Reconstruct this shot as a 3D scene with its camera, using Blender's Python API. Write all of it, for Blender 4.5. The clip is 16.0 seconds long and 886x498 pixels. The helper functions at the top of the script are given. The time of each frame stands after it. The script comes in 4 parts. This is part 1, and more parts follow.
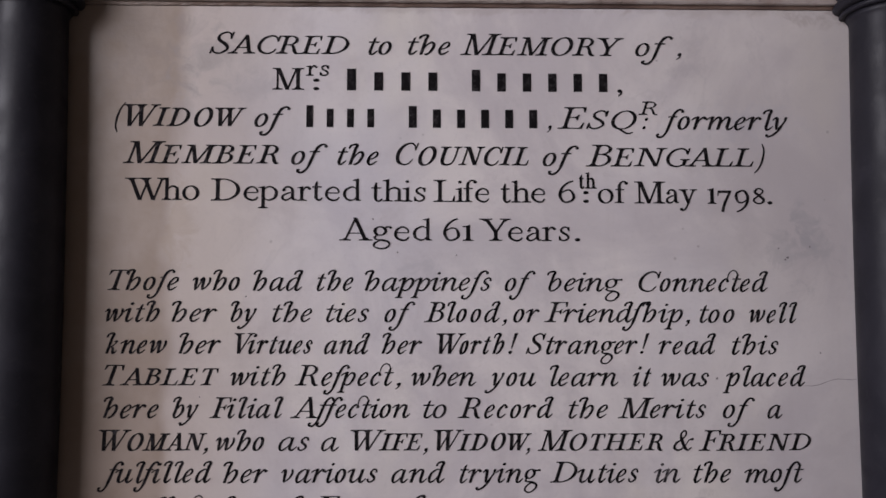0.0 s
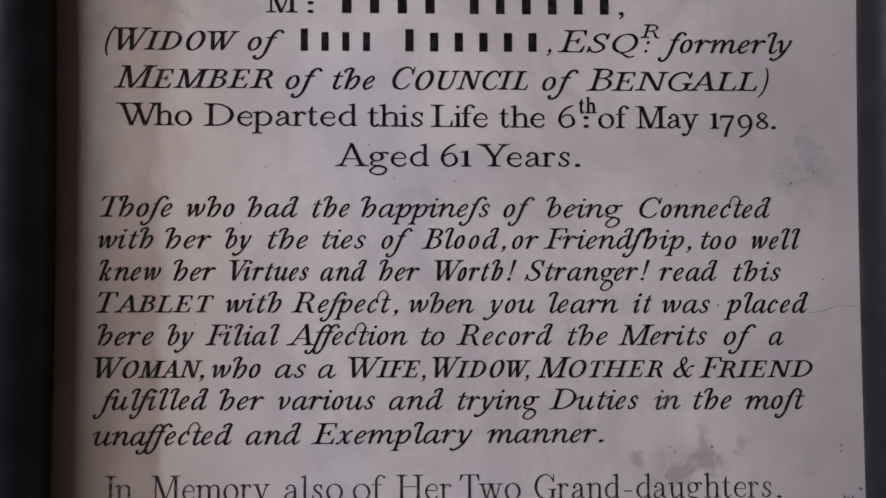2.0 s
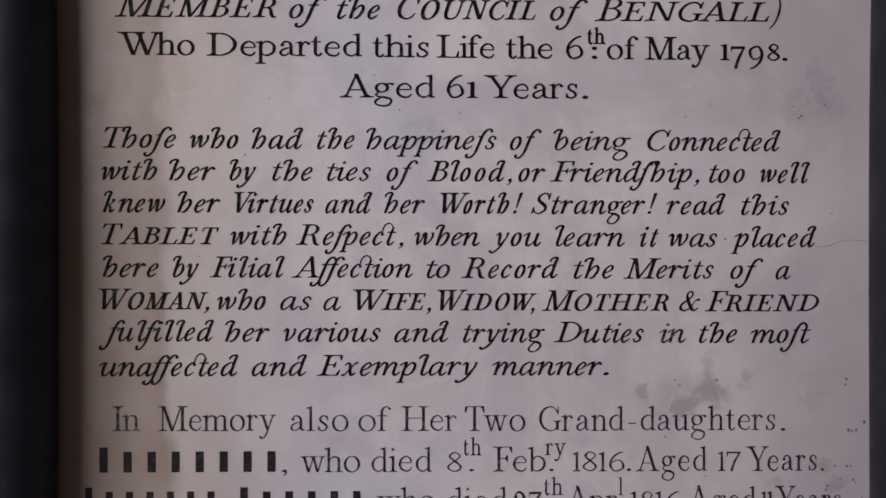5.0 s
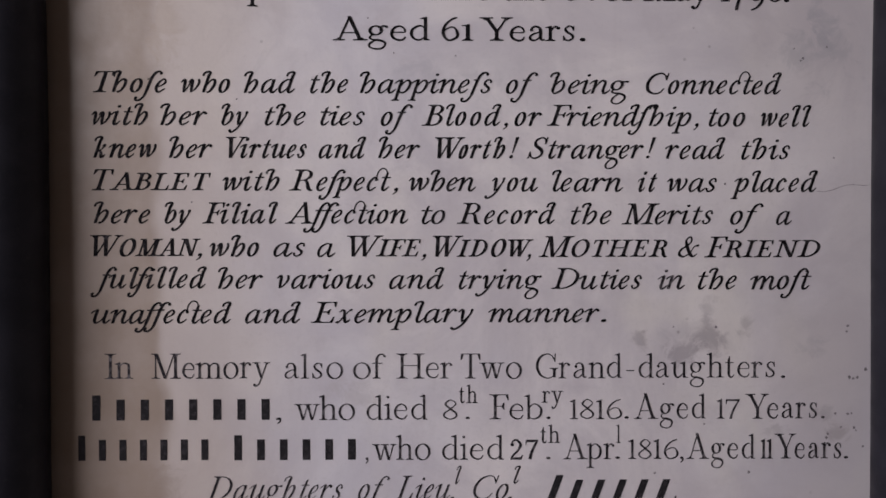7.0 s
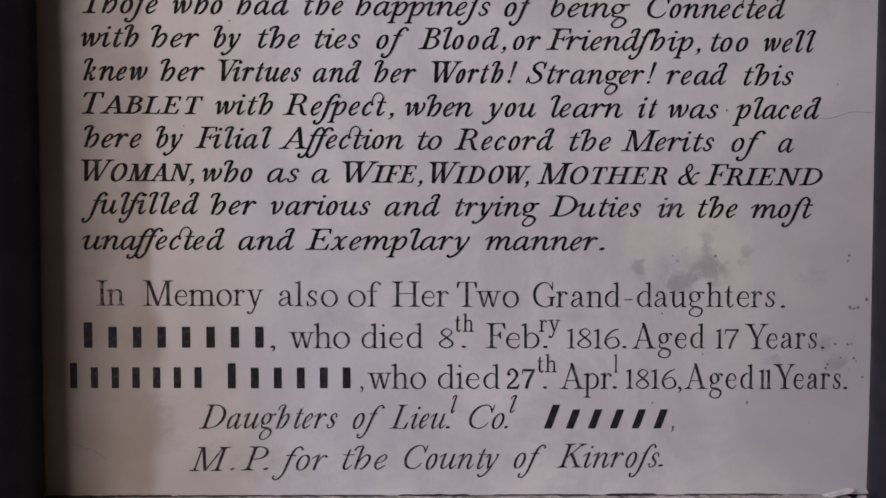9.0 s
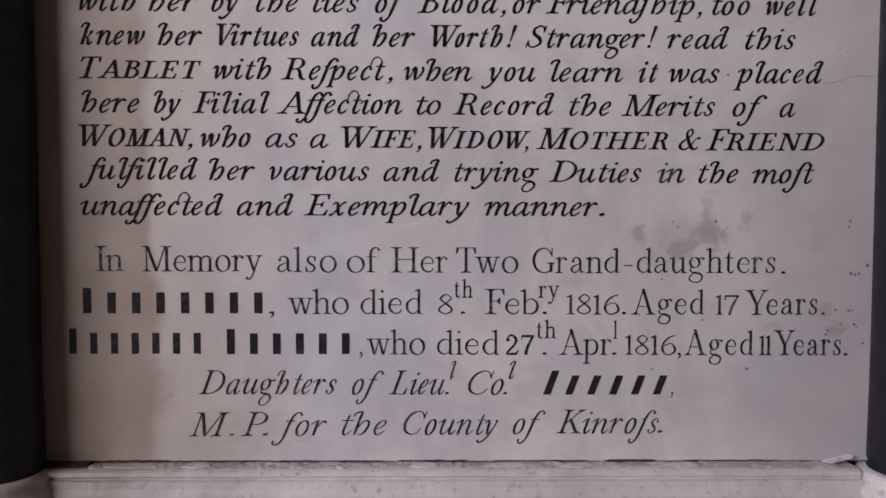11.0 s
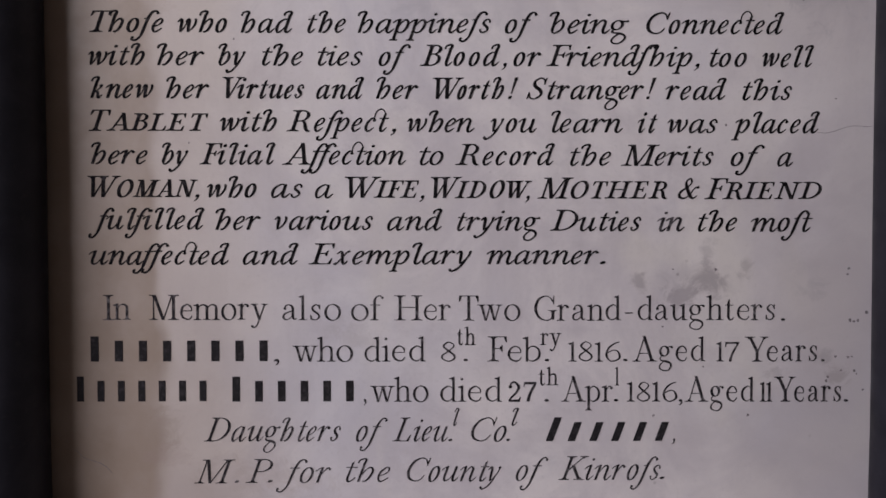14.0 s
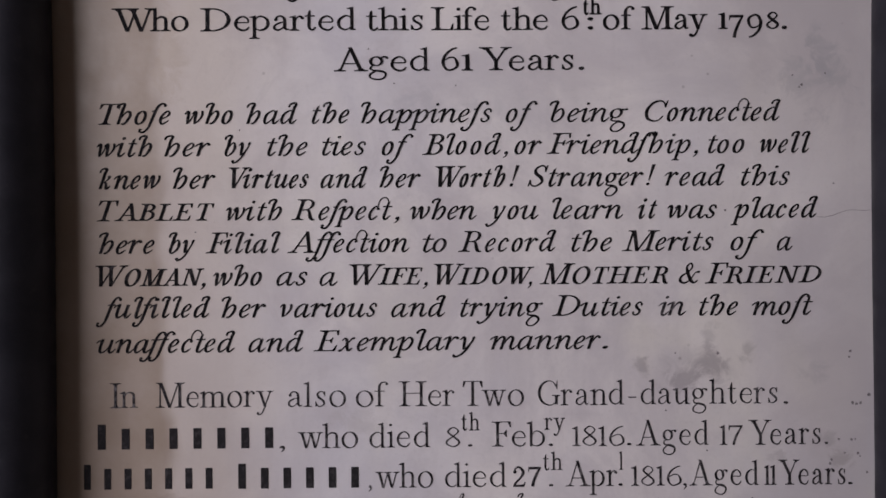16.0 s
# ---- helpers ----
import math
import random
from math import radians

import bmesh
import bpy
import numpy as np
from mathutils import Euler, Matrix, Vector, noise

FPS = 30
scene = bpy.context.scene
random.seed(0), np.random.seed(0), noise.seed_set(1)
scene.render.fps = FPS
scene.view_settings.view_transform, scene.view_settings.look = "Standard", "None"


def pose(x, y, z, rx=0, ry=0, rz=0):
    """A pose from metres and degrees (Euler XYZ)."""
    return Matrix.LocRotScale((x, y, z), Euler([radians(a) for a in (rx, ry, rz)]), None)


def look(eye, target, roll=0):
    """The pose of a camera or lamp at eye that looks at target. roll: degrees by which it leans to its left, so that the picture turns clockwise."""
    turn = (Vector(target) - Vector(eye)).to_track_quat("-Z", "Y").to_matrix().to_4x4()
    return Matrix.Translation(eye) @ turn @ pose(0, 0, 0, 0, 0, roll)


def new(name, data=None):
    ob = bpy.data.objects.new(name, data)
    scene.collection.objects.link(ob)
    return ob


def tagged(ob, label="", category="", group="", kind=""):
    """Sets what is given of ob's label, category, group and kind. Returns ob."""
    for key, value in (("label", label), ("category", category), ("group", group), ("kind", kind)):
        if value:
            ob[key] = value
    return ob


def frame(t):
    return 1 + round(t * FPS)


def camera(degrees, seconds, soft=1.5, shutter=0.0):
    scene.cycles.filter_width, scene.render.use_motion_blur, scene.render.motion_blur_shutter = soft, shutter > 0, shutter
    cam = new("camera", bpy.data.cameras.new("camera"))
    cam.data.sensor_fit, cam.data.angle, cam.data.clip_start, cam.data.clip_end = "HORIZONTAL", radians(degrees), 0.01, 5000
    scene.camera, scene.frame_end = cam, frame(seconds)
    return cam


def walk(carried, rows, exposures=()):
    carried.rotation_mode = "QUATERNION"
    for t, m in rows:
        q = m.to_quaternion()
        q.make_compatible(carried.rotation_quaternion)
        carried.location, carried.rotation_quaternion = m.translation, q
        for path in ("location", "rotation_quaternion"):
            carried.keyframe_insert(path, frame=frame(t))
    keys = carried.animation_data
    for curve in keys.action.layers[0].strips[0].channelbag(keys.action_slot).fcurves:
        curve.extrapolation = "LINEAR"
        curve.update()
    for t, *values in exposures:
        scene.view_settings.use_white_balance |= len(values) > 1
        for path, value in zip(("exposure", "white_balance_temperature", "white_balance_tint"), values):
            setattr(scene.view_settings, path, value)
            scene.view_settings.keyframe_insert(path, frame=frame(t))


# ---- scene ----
cam = camera(65.0, 16.0, soft=1.6)
ROWS = [
    (0.0, -0.0214, -0.5328, 1.6068, 4.04, -1.10, 0.02),
    (0.5, -0.0224, -0.5266, 1.5928, 3.39, -1.17, -0.00),
    (1.0, -0.0240, -0.5232, 1.5814, 3.00, -1.14, -0.09),
    (1.5, -0.0200, -0.5223, 1.5752, 2.57, -1.20, -0.06),
    (2.0, -0.0195, -0.5225, 1.5657, 2.48, -1.09, 0.15),
    (2.5, -0.0183, -0.5235, 1.5612, 2.12, -1.11, 0.15),
    (3.0, -0.0178, -0.5234, 1.5555, 1.94, -1.07, 0.07),
    (3.5, -0.0190, -0.5222, 1.5493, 1.84, -1.13, -0.05),
    (3.7, -0.0223, -0.5204, 1.5446, 1.54, -1.00, 0.02),
    (5.8, -0.0206, -0.5181, 1.5275, 0.13, -0.79, -0.03),
    (6.0, -0.0197, -0.5179, 1.5229, 0.08, -0.74, -0.03),
    (6.5, -0.0154, -0.5164, 1.5145, -0.31, -0.84, 0.14),
    (7.0, -0.0163, -0.5116, 1.5022, -0.48, -0.67, 0.13),
    (7.5, -0.0116, -0.5087, 1.4910, -0.74, -0.74, 0.08),
    (8.0, -0.0144, -0.5076, 1.4830, -0.97, -0.68, 0.02),
    (8.5, -0.0113, -0.5060, 1.4702, -1.35, -0.73, 0.03),
    (9.0, -0.0141, -0.5048, 1.4595, -1.69, -0.73, -0.09),
    (9.5, -0.0142, -0.5038, 1.4504, -2.03, -0.57, -0.23),
    (9.7, -0.0163, -0.5030, 1.4462, -2.31, -0.52, -0.25),
    (10.75, -0.0130, -0.5036, 1.4405, -2.50, -0.54, -0.12),
    (11.8, -0.0097, -0.5048, 1.4474, -2.13, -0.56, 0.01),
    (12.0, -0.0100, -0.5051, 1.4471, -1.90, -0.58, 0.02),
    (12.5, -0.0086, -0.5064, 1.4590, -1.27, -0.54, 0.21),
    (13.0, -0.0084, -0.5094, 1.4685, -1.14, -0.38, 0.19),
    (13.5, -0.0098, -0.5112, 1.4743, -1.14, -0.36, 0.13),
    (14.0, -0.0120, -0.5098, 1.4663, -1.27, -0.33, 0.07),
    (14.5, -0.0105, -0.5081, 1.4627, -1.25, -0.42, -0.00),
    (15.0, -0.0108, -0.5080, 1.4781, -0.90, -0.30, 0.31),
    (15.5, -0.0089, -0.5104, 1.4993, -0.29, -0.23, 0.38),
    (16.0, -0.0120, -0.5149, 1.5164, 0.25, -0.09, 0.54),
]
walk(cam, [(t, pose(x, y, z, 90 + pitch, roll, yaw)) for t, x, y, z, pitch, yaw, roll in ROWS],
     exposures=[(0.0, 0.0), (1.0, -0.03), (1.8, -0.08), (3.7, -0.08), (5.8, 0.0), (16.0, 0.0)])

# ---------------------------------------------------------------- light
world = bpy.data.worlds.new("sky")
scene.world = world
world.use_nodes = True
sky = world.node_tree.nodes.new("ShaderNodeTexSky")
sky.sky_type, sky.sun_disc = "NISHITA", False
sky.sun_elevation, sky.sun_rotation = radians(38), radians(250)
world.node_tree.nodes["Background"].inputs["Strength"].default_value = 0.12
world.node_tree.links.new(sky.outputs[0], world.node_tree.nodes["Background"].inputs["Color"])


def window_light(name, m, wide, high, watts, colour):
    data = bpy.data.lights.new(name, "AREA")
    data.shape, data.size, data.size_y, data.energy, data.color = "RECTANGLE", wide, high, watts, colour
    ob = new(name, data)
    ob.matrix_world = m
    return ob


# daylight of the tall side window
window_light("side_window_daylight", look((-2.32, -2.3, 2.5), (0, -1.9, 1.9)), 2.35, 1.6, 110, (0.97, 0.925, 1.005))


# ---------------------------------------------------------------- materials
class Nodes:
    """Small shorthand for a node material."""

    def __init__(self, name):
        self.mat = bpy.data.materials.new(name)
        self.mat.use_nodes = True
        self.tree = self.mat.node_tree
        self.shader = self.tree.nodes["Principled BSDF"]
        self.where = self.add("ShaderNodeTexCoord").outputs["Object"]

    def add(self, kind, **values):
        node = self.tree.nodes.new(kind)
        for key, value in values.items():
            node.inputs[key].default_value = value
        return node

    def link(self, a, b):
        self.tree.links.new(a, b)

    def noise(self, scale, detail=4.0, rough=0.55, distortion=0.0, stretch=None):
        node = self.add("ShaderNodeTexNoise", Scale=scale, Detail=detail, Roughness=rough, Distortion=distortion)
        source = self.where
        if stretch:
            mapping = self.add("ShaderNodeMapping", Scale=stretch)
            self.link(source, mapping.inputs["Vector"])
            source = mapping.outputs[0]
        self.link(source, node.inputs["Vector"])
        return node.outputs["Fac"]

    def ramp(self, value, low, high, a=0.0, b=1.0):
        node = self.tree.nodes.new("ShaderNodeMapRange")
        node.interpolation_type = "SMOOTHSTEP"
        for key, v in (("From Min", low), ("From Max", high), ("To Min", a), ("To Max", b)):
            node.inputs[key].default_value = v
        self.link(value, node.inputs["Value"])
        return node.outputs[0]

    def math(self, kind, a, b):
        node = self.tree.nodes.new("ShaderNodeMath")
        node.operation = kind
        for socket, value in zip(node.inputs, (a, b)):
            if isinstance(value, (int, float)):
                socket.default_value = value
            else:
                self.link(value, socket)
        return node.outputs[0]

    def mix(self, factor, a, b):
        node = self.tree.nodes.new("ShaderNodeMix")
        node.data_type = "RGBA"
        for socket, value in ((node.inputs[0], factor), (node.inputs[6], a), (node.inputs[7], b)):
            if isinstance(value, (tuple, int, float)):
                socket.default_value = (*value, 1) if isinstance(value, tuple) else value
            else:
                self.link(value, socket)
        return node.outputs[2]

    def near(self, x, z, across, up, soft=1.0):
        """1 at a place on the tablet's face, falling to 0 at an ellipse round it, with a ragged edge."""
        mapping = self.add("ShaderNodeMapping", Location=(-x / across, 0, -z / up), Scale=(1 / across, 0, 1 / up))
        self.link(self.where, mapping.inputs["Vector"])
        length = self.tree.nodes.new("ShaderNodeVectorMath")
        length.operation = "LENGTH"
        self.link(mapping.outputs[0], length.inputs[0])
        ragged = self.math("ADD", length.outputs["Value"], self.ramp(self.blotch, 0.25, 0.75, -0.75, 0.75))
        return self.ramp(ragged, 1.0, 1.0 - soft)

    def done(self, colour, rough, bump=None, depth=0.0002, spec=0.5):
        for key, value in (("Base Color", colour), ("Roughness", rough), ("Specular IOR Level", spec)):
            socket = self.shader.inputs[key]
            if isinstance(value, tuple):
                socket.default_value = (*value, 1)
            elif isinstance(value, (int, float)):
                socket.default_value = value
            else:
                self.link(value, socket)
        if bump is not None:
            node = self.add("ShaderNodeBump", Strength=1.0, Distance=depth)
            self.link(bump, node.inputs["Height"])
            self.link(node.outputs[0], self.shader.inputs["Normal"])
        return self.mat


def tablet_marble():
    n = Nodes("aged_white_marble")
    n.blotch = n.noise(55, 6, 0.68, 0.6)
    cloud = n.noise(8, 6, 0.62, 0.8)
    colour = n.mix(n.ramp(cloud, 0.36, 0.66), (0.575, 0.53, 0.545), (0.73, 0.68, 0.665))
    colour = n.mix(n.ramp(n.noise(4.2, 3, 0.5, 0.3), 0.44, 0.66, 0, 0.6), colour, (0.565, 0.545, 0.60))
    colour = n.mix(n.ramp(n.noise(5.5, 4, 0.55, 0.5, (1.3, 1.0, 0.7)), 0.52, 0.68, 0, 0.55), colour, (0.73, 0.68, 0.60))
    colour = n.mix(n.ramp(n.noise(17, 5, 0.65, 0.4), 0.50, 0.72, 0, 0.45), colour, (0.50, 0.455, 0.475))
    colour = n.mix(n.ramp(n.noise(320, 3, 0.7), 0.52, 0.75, 0, 0.22), colour, (0.45, 0.42, 0.42))
    # grey veins, fine and wandering
    vein = n.add("ShaderNodeTexNoise", Scale=6.5, Detail=6.0, Roughness=0.6, Distortion=1.4)
    n.link(n.where, vein.inputs["Vector"])
    line = n.math("ABSOLUTE", n.math("SUBTRACT", vein.outputs["Fac"], 0.5), 0)
    thin = n.math("MULTIPLY", n.ramp(line, 0.022, 0.0), n.ramp(n.noise(7, 2), 0.5, 0.7))
    colour = n.mix(n.math("MULTIPLY", thin, 0.14), colour, (0.36, 0.34, 0.37))
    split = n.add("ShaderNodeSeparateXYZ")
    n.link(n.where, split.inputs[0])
    # greyer towards both sides: the fall of light is put into the colour
    side_falloff = n.math("ADD", n.math("ABSOLUTE", split.outputs["X"], 0), n.ramp(n.noise(6, 4, 0.6), 0.25, 0.75, -0.06, 0.06))
    colour = n.mix(n.ramp(side_falloff, 0.10, 0.31, 0, 0.62), colour, (0.41, 0.37, 0.375))
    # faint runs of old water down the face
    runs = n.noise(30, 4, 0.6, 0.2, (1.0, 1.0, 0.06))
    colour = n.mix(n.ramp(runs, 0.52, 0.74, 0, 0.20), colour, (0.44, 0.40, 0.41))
    # tan staining that has crept in along the one edge, with painted shade
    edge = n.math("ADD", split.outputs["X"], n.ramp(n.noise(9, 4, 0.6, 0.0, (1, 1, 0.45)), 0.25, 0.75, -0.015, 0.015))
    # wide soft tan: the sideways loss of light, painted in
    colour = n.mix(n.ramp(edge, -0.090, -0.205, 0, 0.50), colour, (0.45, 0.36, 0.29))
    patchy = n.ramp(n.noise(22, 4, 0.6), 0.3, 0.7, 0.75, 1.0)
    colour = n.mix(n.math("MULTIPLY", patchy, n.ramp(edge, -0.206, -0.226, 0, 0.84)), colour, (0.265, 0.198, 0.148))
    # deepest next to the column, whose shade is painted into the stain
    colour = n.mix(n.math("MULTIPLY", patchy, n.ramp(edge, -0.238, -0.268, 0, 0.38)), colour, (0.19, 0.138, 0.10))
    # grey clouds of dirt at their own places; browner along the top edge and its corner
    for x, z, across, up, amount, tone in (
            (0.166, 1.420, 0.016, 0.012, 0.50, (0.25, 0.215, 0.225)), (0.137, 1.431, 0.008, 0.011, 0.50, (0.26, 0.225, 0.235)),
            (0.1885, 1.431, 0.011, 0.016, 0.55, (0.25, 0.215, 0.225)), (0.213, 1.442, 0.007, 0.009, 0.40, (0.29, 0.26, 0.26)),
            (0.1865, 1.455, 0.009, 0.011, 0.30, (0.30, 0.27, 0.28)), (0.175, 1.428, 0.034, 0.020, 0.22, (0.36, 0.33, 0.34)),
            (0.292, 1.829, 0.030, 0.008, 0.36, (0.24, 0.19, 0.17)), (0.200, 1.8335, 0.090, 0.005, 0.20, (0.26, 0.19, 0.16)),
            (-0.02, 1.8335, 0.150, 0.005, 0.20, (0.26, 0.19, 0.16)), (0.182, 1.784, 0.020, 0.008, 0.30, (0.40, 0.37, 0.40)),
            (0.262, 1.425, 0.012, 0.010, 0.30, (0.34, 0.32, 0.33)), (-0.140, 1.285, 0.06, 0.016, 0.25, (0.40, 0.33, 0.29)), (0.268, 1.640, 0.034, 0.026, 0.42, (0.33, 0.315, 0.335)),
            (0.272, 1.662, 0.014, 0.022, 0.42, (0.33, 0.315, 0.34)), (0.228, 1.745, 0.045, 0.025, 0.24, (0.42, 0.42, 0.47)),
            (-0.185, 1.79, 0.035, 0.03, 0.30, (0.40, 0.37, 0.36)), (-0.212, 1.757, 0.014, 0.014, 0.35, (0.38, 0.34, 0.34)),
            (-0.030, 1.622, 0.022, 0.016, 0.30, (0.40, 0.39, 0.42)), (0.020, 1.62, 0.02, 0.012, 0.22, (0.42, 0.40, 0.42)),
            (0.283, 1.36, 0.012, 0.012, 0.5, (0.30, 0.26, 0.26)), (0.262, 1.44, 0.02, 0.014, 0.2, (0.40, 0.37, 0.38)),
            (-0.075, 1.39, 0.022, 0.016, 0.25, (0.42, 0.38, 0.36)), (0.10, 1.298, 0.05, 0.012, 0.18, (0.46, 0.44, 0.46)),
            (-0.232, 1.326, 0.030, 0.030, 0.38, (0.30, 0.235, 0.19)), (-0.205, 1.302, 0.035, 0.010, 0.26, (0.34, 0.26, 0.24)),
            (-0.244, 1.800, 0.040, 0.045, 0.45, (0.25, 0.20, 0.175)), (-0.200, 1.800, 0.030, 0.034, 0.30, (0.30, 0.27, 0.27)),
            (-0.212, 1.665, 0.014, 0.040, 0.32, (0.36, 0.27, 0.19)), (-0.160, 1.77, 0.022, 0.016, 0.22, (0.36, 0.34, 0.36)),
            (0.236, 1.365, 0.010, 0.008, 0.35, (0.32, 0.29, 0.30)), (0.272, 1.375, 0.008, 0.008, 0.4, (0.28, 0.25, 0.26)),
            (0.04, 1.62, 0.05, 0.05, 0.12, (0.45, 0.44, 0.47)), (0.08, 1.40, 0.09, 0.05, 0.14, (0.50, 0.46, 0.50))):
        colour = n.mix(n.math("MULTIPLY", n.near(x, z, across, up, 0.9), amount), colour, tone)
    # specks
    speck = n.add("ShaderNodeTexVoronoi", Scale=70.0)
    n.link(n.where, speck.inputs["Vector"])
    dots = n.math("MULTIPLY", n.ramp(speck.outputs["Distance"], 0.11, 0.05), n.ramp(n.noise(13, 2), 0.58, 0.66))
    colour = n.mix(n.math("MULTIPLY", dots, 0.55), colour, (0.24, 0.21, 0.21))
    rough = n.ramp(n.blotch, 0.2, 0.8, 0.36, 0.55)
    return n.done(colour, rough, n.noise(60, 5, 0.6), 0.0004, 0.4)


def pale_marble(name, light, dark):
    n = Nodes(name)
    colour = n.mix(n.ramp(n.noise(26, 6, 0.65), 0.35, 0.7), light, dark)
    # a brown tone that grows towards the low-x end
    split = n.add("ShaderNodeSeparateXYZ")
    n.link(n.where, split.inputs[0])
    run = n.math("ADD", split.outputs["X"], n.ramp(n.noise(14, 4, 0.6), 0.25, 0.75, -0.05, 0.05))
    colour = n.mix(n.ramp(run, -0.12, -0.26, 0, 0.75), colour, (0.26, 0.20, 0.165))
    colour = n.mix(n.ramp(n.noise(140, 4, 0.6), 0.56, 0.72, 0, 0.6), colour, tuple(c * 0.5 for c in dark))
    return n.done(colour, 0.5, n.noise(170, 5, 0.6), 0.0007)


def dark_marble():
    n = Nodes("dark_grey_polished_marble")
    colour = n.mix(n.ramp(n.noise(24, 6, 0.6, 0.4), 0.35, 0.7), (0.011, 0.0105, 0.016), (0.020, 0.019, 0.027))
    colour = n.mix(n.ramp(n.noise(160, 3), 0.6, 0.72, 0, 0.3), colour, (0.035, 0.034, 0.038))
    return n.done(colour, n.ramp(n.noise(40, 4), 0.3, 0.7, 0.44, 0.60), n.noise(90, 4), 0.0004, 0.27)


def letter_paint(name, colour, worn, amount):
    n = Nodes(name)
    wear = n.math("MULTIPLY", n.ramp(n.noise(210, 4, 0.65), 0.46, 0.66), n.ramp(n.noise(26, 3), 0.35, 0.65, 0.35, 1.0))
    return n.done(n.mix(n.math("MULTIPLY", wear, amount), colour, worn), 0.85, n.noise(500, 2), 0.0001, 0.12)


def plain(name, a, b, scale, rough, depth=0.002):
    n = Nodes(name)
    return n.done(n.mix(n.ramp(n.noise(scale, 6, 0.6), 0.35, 0.7), a, b), rough, n.noise(scale * 6, 5), depth)


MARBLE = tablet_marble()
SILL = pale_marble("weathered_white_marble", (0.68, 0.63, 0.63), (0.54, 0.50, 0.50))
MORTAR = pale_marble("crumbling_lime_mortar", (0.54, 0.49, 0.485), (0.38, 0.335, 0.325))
BROWNISH = pale_marble("brownish_white_marble", (0.40, 0.345, 0.33), (0.27, 0.21, 0.19))
BROWN = pale_marble("brown_joint_filling", (0.18, 0.12, 0.095), (0.095, 0.06, 0.05))
DARK = dark_marble()
INK = letter_paint("black_letter_paint", (0.006, 0.005, 0.006), (0.08, 0.07, 0.075), 0.5)
FADED = letter_paint("faded_black_letter_paint", (0.020, 0.017, 0.020), (0.26, 0.235, 0.245), 0.6)
DULL = letter_paint("dull_black_letter_paint", (0.018, 0.016, 0.018), (0.10, 0.09, 0.095), 0.4)
# dark tone for the open gap by the base and the chipped edge
DARK_GAPS = plain("dark_gap_fill", (0.022, 0.016, 0.013), (0.05, 0.036, 0.03), 200, 0.95, 0.0008)
CRACK = plain("crack_dirt", (0.13, 0.115, 0.12), (0.28, 0.25, 0.26), 300, 0.9, 0.0001)
PLASTER = plain("limewashed_plaster", (0.29, 0.265, 0.25), (0.35, 0.325, 0.31), 3, 0.85)
FLAGS = plain("worn_floor_stone", (0.22, 0.20, 0.18), (0.30, 0.28, 0.26), 4, 0.7)
WOOD = plain("dark_ceiling_boards", (0.16, 0.11, 0.08), (0.22, 0.16, 0.11), 5, 0.7)


# ---------------------------------------------------------------- mesh helpers
def mesh_of(name, bm, material):
    data = bpy.data.meshes.new(name)
    bmesh.ops.recalc_face_normals(bm, faces=bm.faces)
    bm.to_mesh(data)
    bm.free()
    data.materials.append(material)
    return data


def thing(name, label, category, at=(0, 0, 0), group="", kind=""):
    ob = tagged(new(name), label, category, group, kind)
    ob.location = at
    return ob


def part(name, bm, material, parent, label=""):
    """Links a bmesh, given in the world's metres, as one mesh under a thing."""
    ob = new(name, mesh_of(name, bm, material))
    ob.parent = parent
    ob.matrix_parent_inverse = Matrix.Translation(parent.location).inverted() if parent.parent is None else Matrix()
    return tagged(ob, label)


def block(bm, lo, hi, bevel=0.0):
    made = bmesh.ops.create_cube(bm, size=1.0)["verts"]
    for v in made:
        v.co = Vector([a + (b - a) * (c + 0.5) for a, b, c in zip(lo, hi, v.co)])
    if bevel:
        edges = {e for v in made for e in v.link_edges}
        bmesh.ops.bevel(bm, geom=list(edges), offset=bevel, segments=2, affect="EDGES")


def solid(lo, hi, bevel=0.0):
    bm = bmesh.new()
    block(bm, lo, hi, bevel)
    return bm


def moulding(profile, x0, x1, steps=60, wobble=0.0):
    """A profile of (y, z) run along x, its edges slightly worn."""
    bm = bmesh.new()
    rings = []
    for i in range(steps + 1):
        x = x0 + (x1 - x0) * i / steps
        ring = []
        for j, (y, z) in enumerate(profile):
            w = noise.noise((x * 60, j * 3.1, 0)) * wobble + noise.noise((x * 240, j * 5.7, 4)) * wobble * 0.5
            ring.append(bm.verts.new((x, y + w, z + w * 0.6)))
        rings.append(ring)
    for a, b in zip(rings, rings[1:]):
        for j in range(len(profile)):
            k = (j + 1) % len(profile)
            bm.faces.new((a[j], a[k], b[k], b[j]))
    bm.faces.new(rings[0])
    bm.faces.new(rings[-1])
    return bm


def turned(profile, cx, cy, sides=64):
    """A solid of revolution: (radius, z) from the foot up."""
    bm = bmesh.new()
    rings = [[bm.verts.new((cx + r * math.cos(a), cy + r * math.sin(a), z))
              for a in (2 * math.pi * i / sides for i in range(sides))] for r, z in profile]
    for a, b in zip(rings, rings[1:]):
        for i in range(sides):
            k = (i + 1) % sides
            bm.faces.new((a[i], a[k], b[k], b[i])).smooth = True
    bm.faces.new(rings[0])
    bm.faces.new(rings[-1])
    return bm


# ---------------------------------------------------------------- the room
WALL_Y = 0.03


def room_piece(name, bm, material):
    return tagged(new(name, mesh_of(name, bm, material)), kind="structure")


room_piece("floor", solid((-2.7, -5.8, -0.2), (3.8, 0.4, 0.0)), FLAGS)
room_piece("ceiling", solid((-2.7, -5.8, 4.5), (3.8, 0.4, 4.7)), WOOD)
